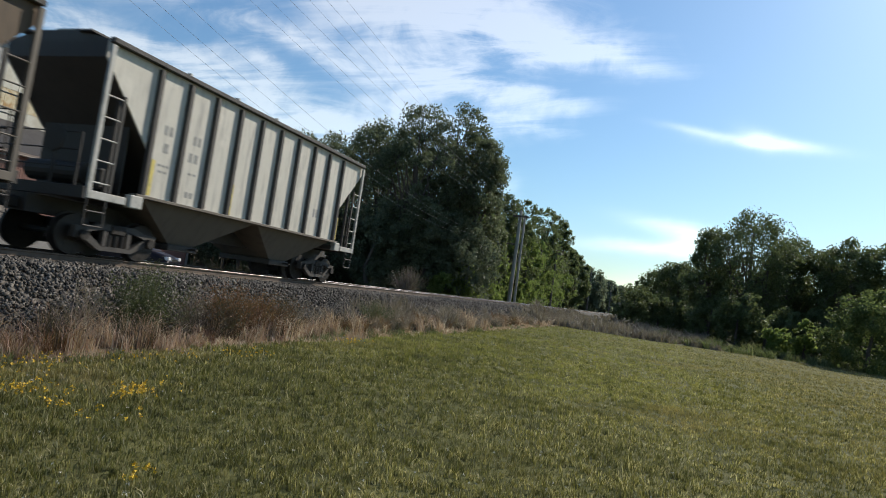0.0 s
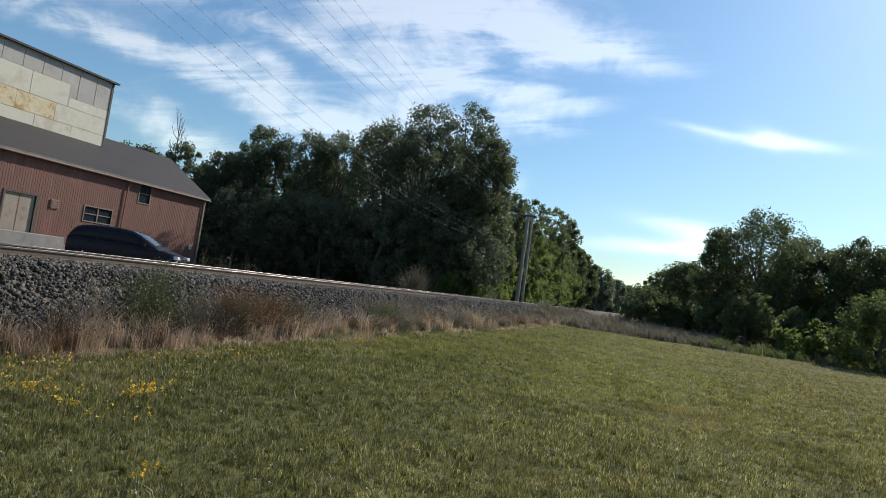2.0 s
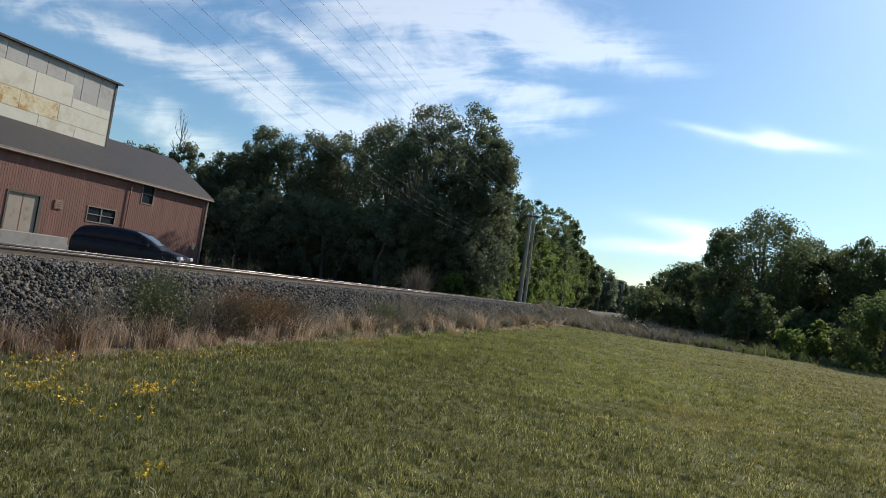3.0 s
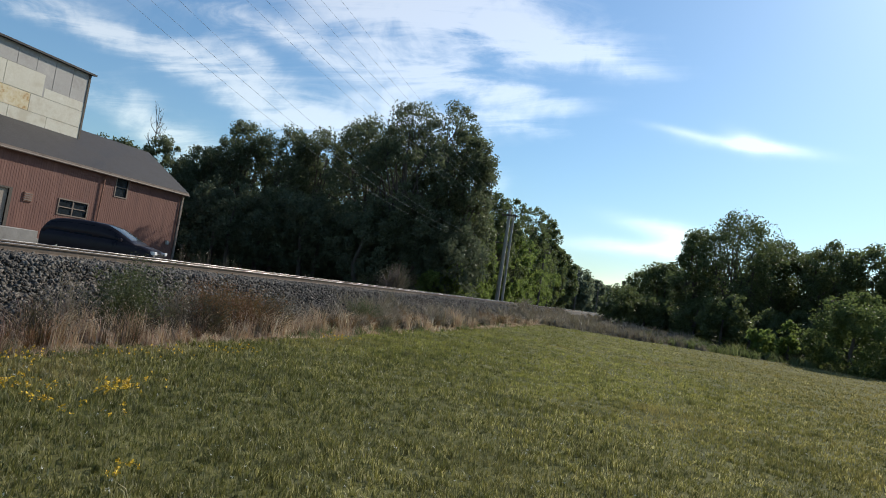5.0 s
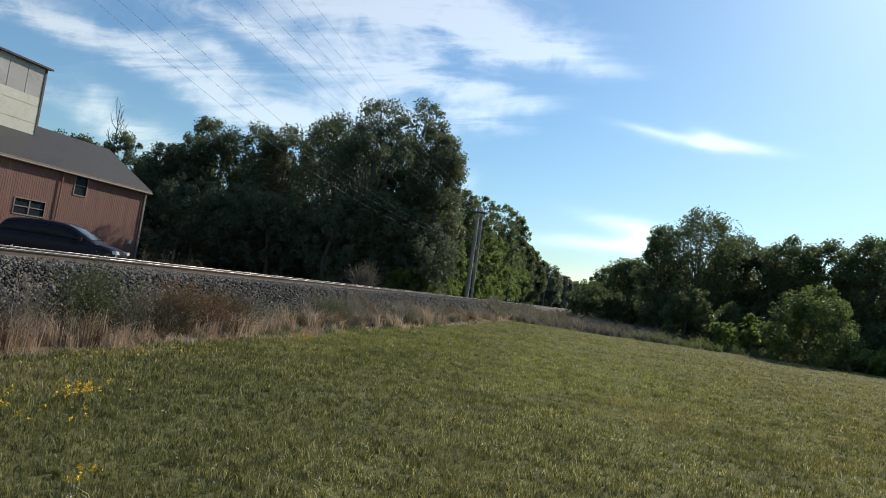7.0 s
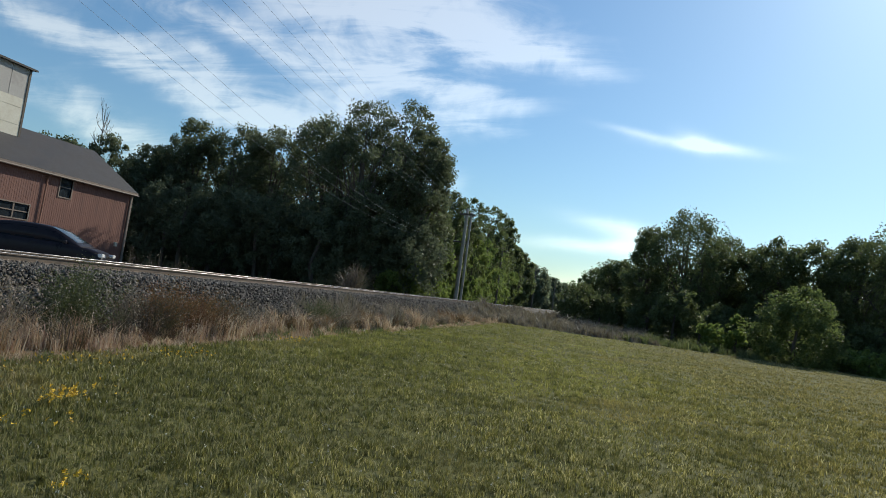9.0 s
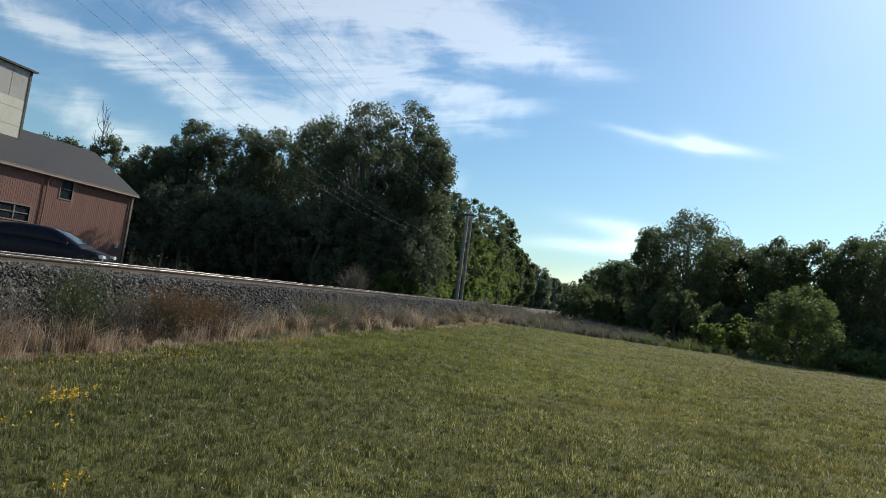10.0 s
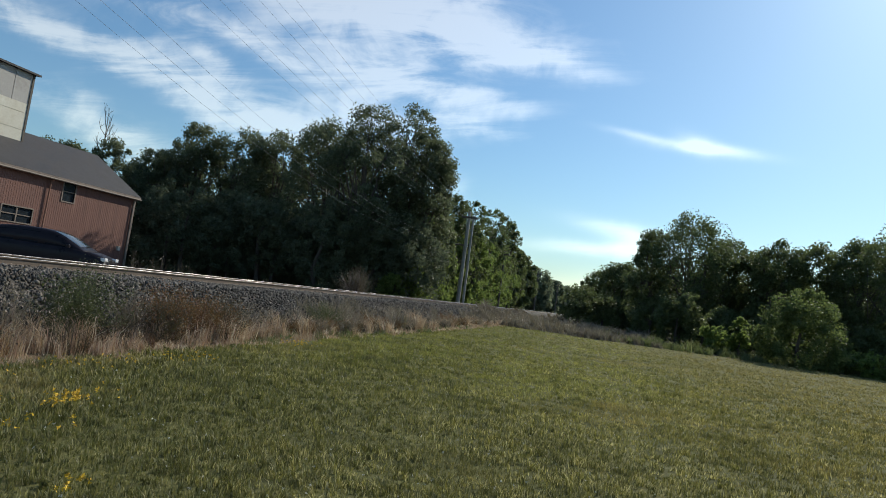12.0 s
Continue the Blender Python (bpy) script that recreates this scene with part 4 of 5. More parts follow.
    for a, b, c, e in ((door[0] - 0.1, door[0], door[2], door[3] + 0.1), (door[1], door[1] + 0.18, door[2], door[3] + 0.1), (door[0], door[1], door[3], door[3] + 0.1)):
        box(bm, -0.1, 0.05, a, b, c, e)
    part("door_frame", bm, BARK, d)
    # windows
    for nm, w, cols in (("window", win, 2), ("loft_window", loft, 1)):
        y0, y1, z0, z1 = w
        f = bmesh.new()
        t = 0.07
        box(f, -0.12, 0.04, y0 - t, y0, z0 - t, z1 + t)
        box(f, -0.12, 0.04, y1, y1 + t, z0 - t, z1 + t)
        box(f, -0.12, 0.04, y0, y1, z0 - t, z0)
        box(f, -0.12, 0.04, y0, y1, z1, z1 + t)
        frame_ob = part(nm, f, TRIM, mill, "small old window with a weathered frame")
        g = bmesh.new()
        for i in range(1, cols):
            y = y0 + (y1 - y0) * i / cols
            box(g, -0.1, 0.0, y - 0.04, y + 0.04, z0, z1)
        box(g, -0.1, -0.01, y0, y1, (z0 + z1) / 2 - 0.03, (z0 + z1) / 2 + 0.03)
        part("glazing_bars", g, TRIM, frame_ob)
        for i in range(cols):
            for k in range(2):
                a, b = y0 + (y1 - y0) * i / cols, y0 + (y1 - y0) * (i + 1) / cols
                c, e = z0 + (z1 - z0) * k / 2, z0 + (z1 - z0) * (k + 1) / 2
                part("pane", boxed(-0.08, -0.06, a, b, c, e), PANE, frame_ob)
    v = part("vent", boxed(0.0, 0.07, vent[0], vent[1], vent[2], vent[3], bevel=0.01), RUST_PIPE, mill, "small louvred wall vent")
    for k in range(4):
        part("louvre", boxed(0.07, 0.09, vent[0] + 0.05, vent[1] - 0.05, vent[2] + 0.06 + k * 0.12, vent[2] + 0.12 + k * 0.12), TRIM, v)
    part("meter_box", boxed(0.0, 0.14, L - 1.0, L - 0.78, 1.2, 1.5, bevel=0.01), PALE_STEEL, mill, "grey meter box")
    # headhouse through the roof
    tx0, tx1, ty0, ty1, tz0, tz1 = 36.9, 41.5, 18.0, 30.1, 6.9, 11.9
    a, b, c, e = -(tx0 - 34.0), -(tx1 - 34.0), ty0 - BY0, ty1 - BY0
    z0, z1 = tz0 - GROUND_B, tz1 - GROUND_B
    head = part("headhouse", boxed(b, a, c, e, z0, z1), PANEL_GREY, mill, "tall sheet-clad headhouse with stained cream panels")
    rng = random.Random(3)
    rows = [(7.35, 8.25, PANEL_CREAM), (8.25, 9.35, PANEL_STAIN), (9.35, 10.75, PANEL_CREAM)]
    for k, (p, q, mt) in enumerate(rows):
        y = e
        while y > c + 0.1:
            w = 2.44 if k != 2 else 4.1
            if k == 2 and y == e:
                y -= 3.0
                w = 2.44
            if k == 1 and y == e:
                w = 3.7
            y1 = max(c, y - w)
            part("panel", boxed(a, a + 0.035 + rng.uniform(0, 0.015), y1 + 0.012, y - 0.012, p - GROUND_B + 0.012, q - GROUND_B - 0.012), PANEL_CREAM if (k == 1 and y == e) else mt, head)
            y = y1
    y = e
    while y > c + 0.1:
        y1 = max(c, y - 1.22)
        low = 9.35 if y > e - 2.9 else 10.75
        part("panel", boxed(a, a + 0.02 + rng.uniform(0, 0.012), y1 + 0.02, y - 0.02, low - GROUND_B + 0.012, 11.86 - GROUND_B), PANEL_GREY, head, "grey sheet")
        y = y1
    part("panel", boxed(a, a + 0.03, e - 2.9, e - 0.02, 9.36 - GROUND_B, 9.95 - GROUND_B), PANEL_CREAM, head)
    part("corner_strip", boxed(a - 0.06, a + 0.07, e - 0.08, e + 0.06, z0, z1), BARK, head)
    part("headhouse_roof", prism(bmesh.new(), [(a + 0.28, z1 - 0.02), (b - 0.2, z1 + 0.5), (b - 0.2, z1 + 0.62), (a + 0.28, z1 + 0.1)], "y", c - 0.25, e + 0.3), ROOFING, mill, "thin dark roof edge")
    return mill


make_mill()
dock = tagged(part("loading_dock", boxed(BX + 0.06, BX + 1.9, 18.0, 24.9, GROUND_B - 0.1, GROUND_B + 0.85, bevel=0.03), CONCRETE), "pale concrete loading dock against the mill", "loading dock")
part("dock_step", boxed(BX + 0.3, BX + 1.6, 24.9, 25.3, GROUND_B - 0.1, GROUND_B + 0.42, bevel=0.02), CONCRETE, dock)


# ---- parked van ----
def loft(stations, closed=True):
    bm = bmesh.new()
    rings = [[bm.verts.new(p) for p in ring] for ring in stations]
    k = len(rings[0])
    for a, b in zip(rings, rings[1:]):
        for i in range(k):
            bm.faces.new((a[i], a[(i + 1) % k], b[(i + 1) % k], b[i]))
    bm.faces.new(rings[0][::-1])
    bm.faces.new(rings[-1])
    bmesh.ops.recalc_face_normals(bm, faces=bm.faces[:])
    return bm


def make_van():
    van = tagged(new("minivan"), "dark minivan parked beside the mill", "car")
    van.location = (-23.45, 21.5, 0.36)
    van.rotation_euler = (0, 0, radians(-66))
    # lower body: y along the car, nose at +y
    def ring(y, w, z0, z1):
        return [(-w * 0.93, y, z0), (w * 0.93, y, z0), (w, y, z0 + 0.18), (w * 1.0, y, z1 - 0.22), (w * 0.95, y, z1), (-w * 0.95, y, z1), (-w, y, z1 - 0.22), (-w, y, z0 + 0.18)]
    st = [(-2.45, 0.80, 0.42, 0.92), (-2.38, 0.90, 0.30, 1.04), (-1.8, 0.96, 0.24, 1.07), (-0.5, 0.97, 0.22, 1.06), (0.7, 0.97, 0.22, 1.04), (1.25, 0.96, 0.22, 1.02), (1.75, 0.93, 0.24, 0.94), (2.2, 0.86, 0.28, 0.82), (2.42, 0.74, 0.34, 0.68), (2.47, 0.62, 0.40, 0.58)]
    def smooth_rows(rows, step=4):
        """Soft in-between stations."""
        out, m = [], len(rows)
        for i in range(m - 1):
            p0, p1, p2, p3 = rows[max(i - 1, 0)], rows[i], rows[i + 1], rows[min(i + 2, m - 1)]
            for k in range(step):
                u = k / step
                out.append(tuple(0.5 * (2 * b + (c - a) * u + (2 * a - 5 * b + 4 * c - e) * u * u + (3 * b - a - 3 * c + e) * u ** 3) for a, b, c, e in zip(p0, p1, p2, p3)))
        return out + [rows[-1]]

    part("body", loft([ring(*s) for s in smooth_rows(st)]), VAN_PAINT, van, smooth=True)

    def house(y, w, z0, z1, top):
        half = [(w, z0), (w + (top - w) * 0.4 + 0.015, z0 + (z1 - z0) * 0.5), (top, z1 - 0.1 * (z1 - z0) - 0.03), (top * 0.9, z1 - 0.025), (top * 0.55, z1)]
        return [(a, y, b) for a, b in half] + [(-a, y, b) for a, b in half[::-1]]

    hs = smooth_rows([(-2.40, 0.86, 0.98, 1.1, 0.84), (-2.3, 0.89, 0.98, 1.36, 0.8), (-2.1, 0.90, 0.98, 1.58, 0.76), (-1.6, 0.92, 0.98, 1.69, 0.74), (-0.8, 0.92, 0.98, 1.73, 0.73), (-0.1, 0.92, 0.98, 1.71, 0.73), (0.4, 0.92, 0.98, 1.62, 0.73), (1.0, 0.90, 0.97, 1.34, 0.77), (1.62, 0.86, 0.93, 0.99, 0.82)])
    part("cabin", loft([house(*r) for r in hs]), VAN_PAINT, van, smooth=True)

    def pane_on(name, y0, y1, lo, hi, side, material, label=""):
        """A pane 8 mm proud of the cabin's side."""
        bm = bmesh.new()
        rows = [house(*r) for r in hs if y0 <= r[0] <= y1]
        outer = []
        for r in rows:
            p, q = Vector(r[0]), Vector(r[2])
            a, b = p.lerp(q, lo) + Vector((0.02, 0, 0.004)), p.lerp(q, hi) + Vector((0.016, 0, 0.004))
            outer.append([bm.verts.new((side * v.x, v.y, v.z)) for v in (a, b)])
        for a, b in zip(outer, outer[1:]):
            bm.faces.new((a[0], b[0], b[1], a[1]) if side > 0 else (a[1], b[1], b[0], a[0]))
        part(name, bm, material, van, label)

    for s in (-1, 1):
        pane_on("rear_quarter_window", -2.1, -1.2, 0.15, 0.88, s, VAN_GLASS, "dark tinted window")
        pane_on("sliding_door_window", -1.1, -0.15, 0.15, 0.88, s, VAN_GLASS, "dark tinted window")
        pane_on("front_door_window", -0.05, 0.9, 0.15, 0.86, s, VAN_GLASS, "dark tinted window")
    bm = bmesh.new()
    rows = [[(v[0], v[1], v[2] + 0.012) for v in house(*r)[3:7]] for r in hs if 0.25 <= r[0] <= 1.5]
    grid = [[bm.verts.new(v) for v in r] for r in rows]
    for a, b in zip(grid, grid[1:]):
        for i in range(3):
            bm.faces.new((a[i], a[i + 1], b[i + 1], b[i]))
    bmesh.ops.recalc_face_normals(bm, faces=bm.faces[:])
    part("windscreen", bm, PANE, van, "clear windscreen reflecting the sky", smooth=True)
    for s in (-1, 1):
        part("headlight", boxed(s * 0.46, s * 0.80, 2.24, 2.46, 0.64, 0.80, bevel=0.03), LENS, van, "clear headlight")
        m = part("mirror", boxed(s * 0.97, s * 1.14, 0.95, 1.08, 1.02, 1.18, bevel=0.03), VAN_PAINT, van)
        part("door_handle", boxed(s * 0.97, s * 0.995, -0.35, -0.2, 0.9, 0.93), RUBBER, van)
        for y in (-1.5, 1.55):
            w = part("wheel", tube(bmesh.new(), [(s * 0.72, y, 0.33), (s * 0.95, y, 0.33)], 0.33, sides=20), RUBBER, van)
            part("rim", tube(bmesh.new(), [(s * 0.94, y, 0.33), (s * 0.965, y, 0.33)], 0.2, sides=14), CHROME, w)
    part("grille", boxed(-0.42, 0.42, 2.40, 2.47, 0.60, 0.72, bevel=0.015), CHROME, van, "bright grille")
    part("bumper", boxed(-0.72, 0.72, 2.36, 2.50, 0.38, 0.54, bevel=0.04), VAN_PAINT, van)


make_van()


# ---- poles and wires ----
def make_pole(y, z_top, double=False, x=-16.4, lean=0.0):
    z0 = 0.3
    pole = tagged(new("utility_pole"), "weathered double timber pole with crossarms" if double else "dark timber utility pole with a crossarm", "utility pole", "poles along the track")
    pole.location = (x, y, z0)
    h = z_top - z0
    part("shaft", tube(bmesh.new(), [(0, 0, -0.3), (lean * 0.5, 0, h * 0.5), (lean, 0, h)], 0.25 if double else 0.2, 0.17 if double else 0.13, 10), POLE_WOOD if double else POLE_DARK, pole)
    if double:
        part("second_shaft", tube(bmesh.new(), [(0.62, 0.0, -0.3), (0.52, 0, h - 0.4)], 0.15, 0.12, 10), POLE_WOOD, pole, "slimmer pale timber shaft")
        part("lower_arm", boxed(-1.7, 0.75, 0.16, 0.28, 7.55 - z0, 7.7 - z0), POLE_DARK, pole)
    part("crossarm", boxed(-0.85 if double else -0.8, 1.0 if double else 0.8, -0.28, -0.16, h - 0.75, h - 0.58), POLE_DARK, pole)
    if double:
        part("crossarm", boxed(-0.85, 1.0, 0.16, 0.28, h - 0.75, h - 0.58), POLE_DARK, pole)
    for k in (-0.75, 0.0, 0.72):
        part("insulator", tube(bmesh.new(), [(k, -0.22, h - 0.58), (k, -0.22, h - 0.38)], 0.06, 0.045, 8), GLASS_INSULATOR, pole)
    return pole


make_pole(68.3, 11.5, double=True)
for y, z in ((95, 9.9), (144, 10.3), (204, 10.9)):
    make_pole(y, z)


def make_wire(name_label, x0, pts3):
    """A hanging wire in the plane x = x0, through three (y, z) places."""
    (ya, za), (yb, zb), (yc, zc) = pts3
    m = np.linalg.solve(np.array([[ya * ya, ya, 1], [yb * yb, yb, 1], [yc * yc, yc, 1]], dtype=float), np.array([za, zb, zc]))
    ys = np.linspace(-12, 68.3, 60)
    tagged(part("overhead_wire", tube(bmesh.new(), [(x0, y, float(m[0] * y * y + m[1] * y + m[2])) for y in ys], 0.005, sides=6), WIRE), name_label, "wire", "wires along the track")


for x0, near, mid in ((-17.6, (14.64, 9.49), (35.3, 6.85)), (-17.0, (15.02, 9.67), (36.0, 7.1)), (-16.5, (16.0, 9.95), (37.0, 7.35))):
    make_wire("dark hanging wire on the lower crossarm", x0, [near, mid, (68.3, 7.7)])
for x0, near, mid in ((-17.4, (21.1, 12.09), (31.9, 11.21)), (-17.0, (21.4, 12.49), (32.9, 11.52)), (-16.6, (22.4, 12.86), (34.0, 12.1)), (-16.2, (22.9, 13.29), (33.7, 12.4)), (-15.8, (23.6, 13.63), (33.9, 12.85)), (-15.4, (24.5, 14.12), (35.9, 13.12))):
    make_wire("thin dark overhead wire", x0, [near, mid, (68.3, 11.0)])


# ---- freight cars ----
def make_truck(car, y):
    t = new("truck")
    t.parent = car
    t.location = (0, y, 0)
    for s in (-1, 1):
        bm = bmesh.new()
        for pts in ([(-1.05, 0.62), (-0.72, 0.64), (-0.45, 0.74), (0.45, 0.74), (0.72, 0.64), (1.05, 0.62), (1.05, 0.5), (0.74, 0.52), (0.42, 0.6), (-0.42, 0.6), (-0.74, 0.52), (-1.05, 0.5)],
                    [(-0.42, 0.16), (0.42, 0.16), (0.78, 0.36), (1.05, 0.38), (1.05, 0.5), (0.7, 0.48), (0.38, 0.26), (-0.38, 0.26), (-0.7, 0.48), (-1.05, 0.5), (-1.05, 0.38), (-0.78, 0.36)],
                    [(-0.36, 0.25), (-0.26, 0.25), (-0.26, 0.62), (-0.36, 0.62)], [(0.26, 0.25), (0.36, 0.25), (0.36, 0.62), (0.26, 0.62)]):
            prism(bm, pts, "x", s * 0.93, s * 1.07)
        part("side_frame", bm, FRAME_STEEL, t)
        for k in (-1, 1):
            part("axle_cap", tube(bmesh.new(), [(s * 1.05, k * 0.865, 0.44), (s * 1.16, k * 0.865, 0.44)], 0.12, 0.1, 12), TRUCK_STEEL, t)
        for k in (-0.17, 0.0, 0.17):
            part("spring", tube(bmesh.new(), [(s * 1.0, k, 0.26), (s * 1.0, k, 0.58)], 0.07, sides=8), WHEEL_STEEL, t)
    part("bolster", boxed(-1.1, 1.1, -0.2, 0.2, 0.52, 0.74, bevel=0.03), TRUCK_STEEL, t)
    return t


WHEELSETS = []


def make_wheelset(car, y):
    w = new("wheelset")
    w.parent = car
    w.location = (0, y, 0.43)
    part("axle", tube(bmesh.new(), [(-1.0, 0, 0), (1.0, 0, 0)], 0.075, sides=10), TRUCK_STEEL, w)
    for s in (-1, 1):
        bm = bmesh.new()
        tube(bm, [(s * 0.70, 0, 0), (s * 0.83, 0, 0)], 0.43, 0.42, 28)
        tube(bm, [(s * 0.67, 0, 0), (s * 0.70, 0, 0)], 0.465, sides=28)
        tube(bm, [(s * 0.83, 0, 0), (s * 0.86, 0, 0)], 0.15, 0.13, 14)
        for k in range(3):
            a = k * 2.094
            box(bm, s * 0.829, s * 0.836, 0.24 * math.cos(a) - 0.05, 0.24 * math.cos(a) + 0.05, 0.24 * math.sin(a) - 0.05, 0.24 * math.sin(a) + 0.05)
        part("wheel", bm, WHEEL_STEEL, w)
    WHEELSETS.append(w)


def make_hopper(paint, label, pale=PALE_STEEL):
    car = tagged(new("covered_hopper_car"), label, "freight car", "cars of the train")
    half, wide, eave, sill = 5.5, 1.47, 4.36, 1.45
    bay = 4.12
    # side sheets, cut back over the end platforms
    outline = [(-half, eave), (-half, 4.0), (-bay - 0.03, 2.45), (-bay - 0.03, sill), (bay + 0.03, sill), (bay + 0.03, 2.45), (half, 4.0), (half, eave)]
    for s in (-1, 1):
        side = part("side_sheet", prism(bmesh.new(), outline, "x", s * (wide - 0.04), s * wide), paint, car)
        for i in range(10):
            y = -4.13 + i * 0.912
            bm = bmesh.new()
            prism(bm, [(s * wide, y - 0.07), (s * (wide + 0.095), y - 0.05), (s * (wide + 0.095), y + 0.05), (s * wide, y + 0.07)], "z", sill, eave - 0.12)
            part("side_post", bm, POST_DARK, side, "dark brown side post")
        part("top_chord", boxed(s * (wide - 0.02), s * (wide + 0.13), -half, half, eave - 0.06, eave + 0.05, bevel=0.015), UNDER_DARK, car, "dark top rail")
        part("side_sill", boxed(s * (wide - 0.12), s * (wide + 0.12), -bay - 0.2, bay + 0.2, sill - 0.05, sill + 0.02, bevel=0.01), BAY_BROWN, car)
        for i in range(5):
            part("roof_bracket", boxed(s * (wide - 0.02), s * (wide + 0.1), -3.4 + i * 1.7, -3.33 + i * 1.7, eave + 0.04, eave + 0.11), pale, car)
        # faded lettering as bars, and a yellow strip
        for yy, z, w, hh in ((-3.62, 3.02, 0.30, 0.22), (-2.72, 3.02, 0.30, 0.22), (-3.62, 2.62, 0.22, 0.22), (-2.76, 2.60, 0.34, 0.22), (-3.62, 2.22, 0.36, 0.05), (-3.62, 2.08, 0.3, 0.05), (-2.72, 2.22, 0.3, 0.05), (-2.72, 1.72, 0.3, 0.14), (2.86, 2.2, 0.34, 0.26)):
            yb = yy if s > 0 else -yy
            n_bars = max(1, int(w / 0.12))
            bm = bmesh.new()
            for k in range(n_bars):
                y0 = yb - w / 2 + k * w / n_bars
                box(bm, s * wide, s * (wide + 0.004), y0, y0 + w / n_bars * 0.68, z - hh / 2, z + hh / 2)
            part("lettering", bm, LETTER, side, "faded dark marking bars")
        for yb in (-4.0, -1.32, 4.2):
            part("reflector", boxed(s * wide, s * (wide + 0.006), yb + 0.02, yb + 0.12, sill + 0.05, sill + 0.85), YELLOW_MARK, side, "faded yellow strip")
    # roof with running board and hatches
    part("roof", prism(bmesh.new(), [(-wide, eave), (-0.5, eave + 0.2), (0.5, eave + 0.2), (wide, eave), (wide, eave - 0.05), (-wide, eave - 0.05)], "y", -half, half), POST_DARK, car, "dark brown roof sheet")
    for s in (-1, 1):
        part("running_board", boxed(s * 0.85 - 0.2, s * 0.85 + 0.2, -half - 0.1, half + 0.1, eave + 0.13, eave + 0.17), UNDER_DARK, car)
    for i in range(5):
        y = -4.4 + i * 2.2
        part("roof_hatch", boxed(-0.35, 0.35, y - 0.95, y + 0.95, eave + 0.2, eave + 0.32, bevel=0.04), paint, car)
    # under-slung bays
    for c in (-2.06, 2.06):
        top, bot = [(-wide + 0.02, c - 2.04), (wide - 0.02, c - 2.04), (wide - 0.02, c + 2.04), (-wide + 0.02, c + 2.04)], [(-0.85, c - 0.42), (0.85, c - 0.42), (0.85, c + 0.42), (-0.85, c + 0.42)]
        bm = bmesh.new()
        lo, hi = [bm.verts.new((x, y, 0.52)) for x, y in bot], [bm.verts.new((x, y, sill)) for x, y in top]
        for k in range(4):
            bm.faces.new((lo[k], lo[(k + 1) % 4], hi[(k + 1) % 4], hi[k]))
        bm.faces.new(lo[::-1])
        bm.faces.new(hi)
        b = part("hopper_bay", bm, BAY_BROWN, car, "dull brown hopper bay")
        part("outlet_gate", boxed(-0.95, 0.95, c - 0.5, c + 0.5, 0.36, 0.52, bevel=0.02), UNDER_DARK, b)
        part("gate_shaft", tube(bmesh.new(), [(-1.2, c + 0.2, 0.45), (1.2, c + 0.2, 0.45)], 0.03, sides=6), TRUCK_STEEL, b)
    part("centre_sill", boxed(-0.3, 0.3, -5.75, 5.75, 0.75, 1.12), UNDER_DARK, car)
    for e in (-1, 1):
        # sloping end floor, end wall above it, platform below
        bm = prism(bmesh.new(), [(e * half, eave), (e * half, 4.0), (e * 3.35, 1.53), (e * 3.29, 1.56), (e * (half - 0.06), 4.08), (e * (half - 0.06), eave)], "x", -wide + 0.05, wide - 0.05)
        part("end_slope_sheet", bm, END_DARK, car, "near-black end sheet")
        part("end_platform", boxed(-wide, wide, e * bay, e * 5.55, 1.18, 1.30), UNDER_DARK, car)
        part("end_sill", boxed(-wide - 0.1, wide + 0.1, e * 5.45, e * 5.58, 1.14, 1.38, bevel=0.01), UNDER_DARK, car)
        for s in (-1, 1):
            part("platform_sill", boxed(s * (wide - 0.02), s * (wide + 0.12), e * (bay + 0.45), e * 5.5, 1.17, 1.33, bevel=0.01), pale, car)
            part("jacking_pad", boxed(s * (wide - 0.05), s * (wide + 0.14), e * (bay + 0.02), e * (bay + 0.36), 1.14, 1.42, bevel=0.02), pale, car)
            lad = part("ladder", boxed(s * (wide + 0.05), s * (wide + 0.12), e * 5.41, e * 5.5, 1.3, eave - 0.1), pale, car, "pale steel corner ladder")
            part("ladder_stile", boxed(s * (wide + 0.06), s * (wide + 0.11), e * 4.96, e * 5.02, 1.3, 3.35), UNDER_DARK, lad)
            for k in range(5):
                part("rung", tube(bmesh.new(), [(s * (wide + 0.09), e * 4.97, 1.5 + k * 0.44), (s * (wide + 0.09), e * 5.48, 1.5 + k * 0.44)], 0.017, sides=6), pale, lad)
            bm = bmesh.new()
            for yy in (5.02, 5.46):
                tube(bm, [(s * (wide + 0.09), e * yy, 1.2), (s * (wide + 0.09), e * yy, 0.62)], 0.018, sides=6)
            for z in (0.63, 0.92):
                tube(bm, [(s * (wide + 0.09), e * 5.02, z), (s * (wide + 0.09), e * 5.46, z)], 0.02, sides=6)
            part("stirrup_step", bm, UNDER_DARK, lad)
            part("slope_brace", tube(bmesh.new(), [(s * (wide - 0.1), e * 4.95, 1.3), (s * (wide - 0.1), e * 4.95, 3.3)], 0.05, sides=6), UNDER_DARK, car)
        for z in (1.75, 2.1, 2.45):
            part("grab_rail", tube(bmesh.new(), [(-1.2, e * 5.5, z), (1.2, e * 5.5, z)], 0.016, sides=6), UNDER_DARK, car)
        for x in (-1.2, 1.2):
            part("rail_post", tube(bmesh.new(), [(x, e * 5.5, 1.3), (x, e * 5.5, 2.45)], 0.022, sides=6), UNDER_DARK, car)
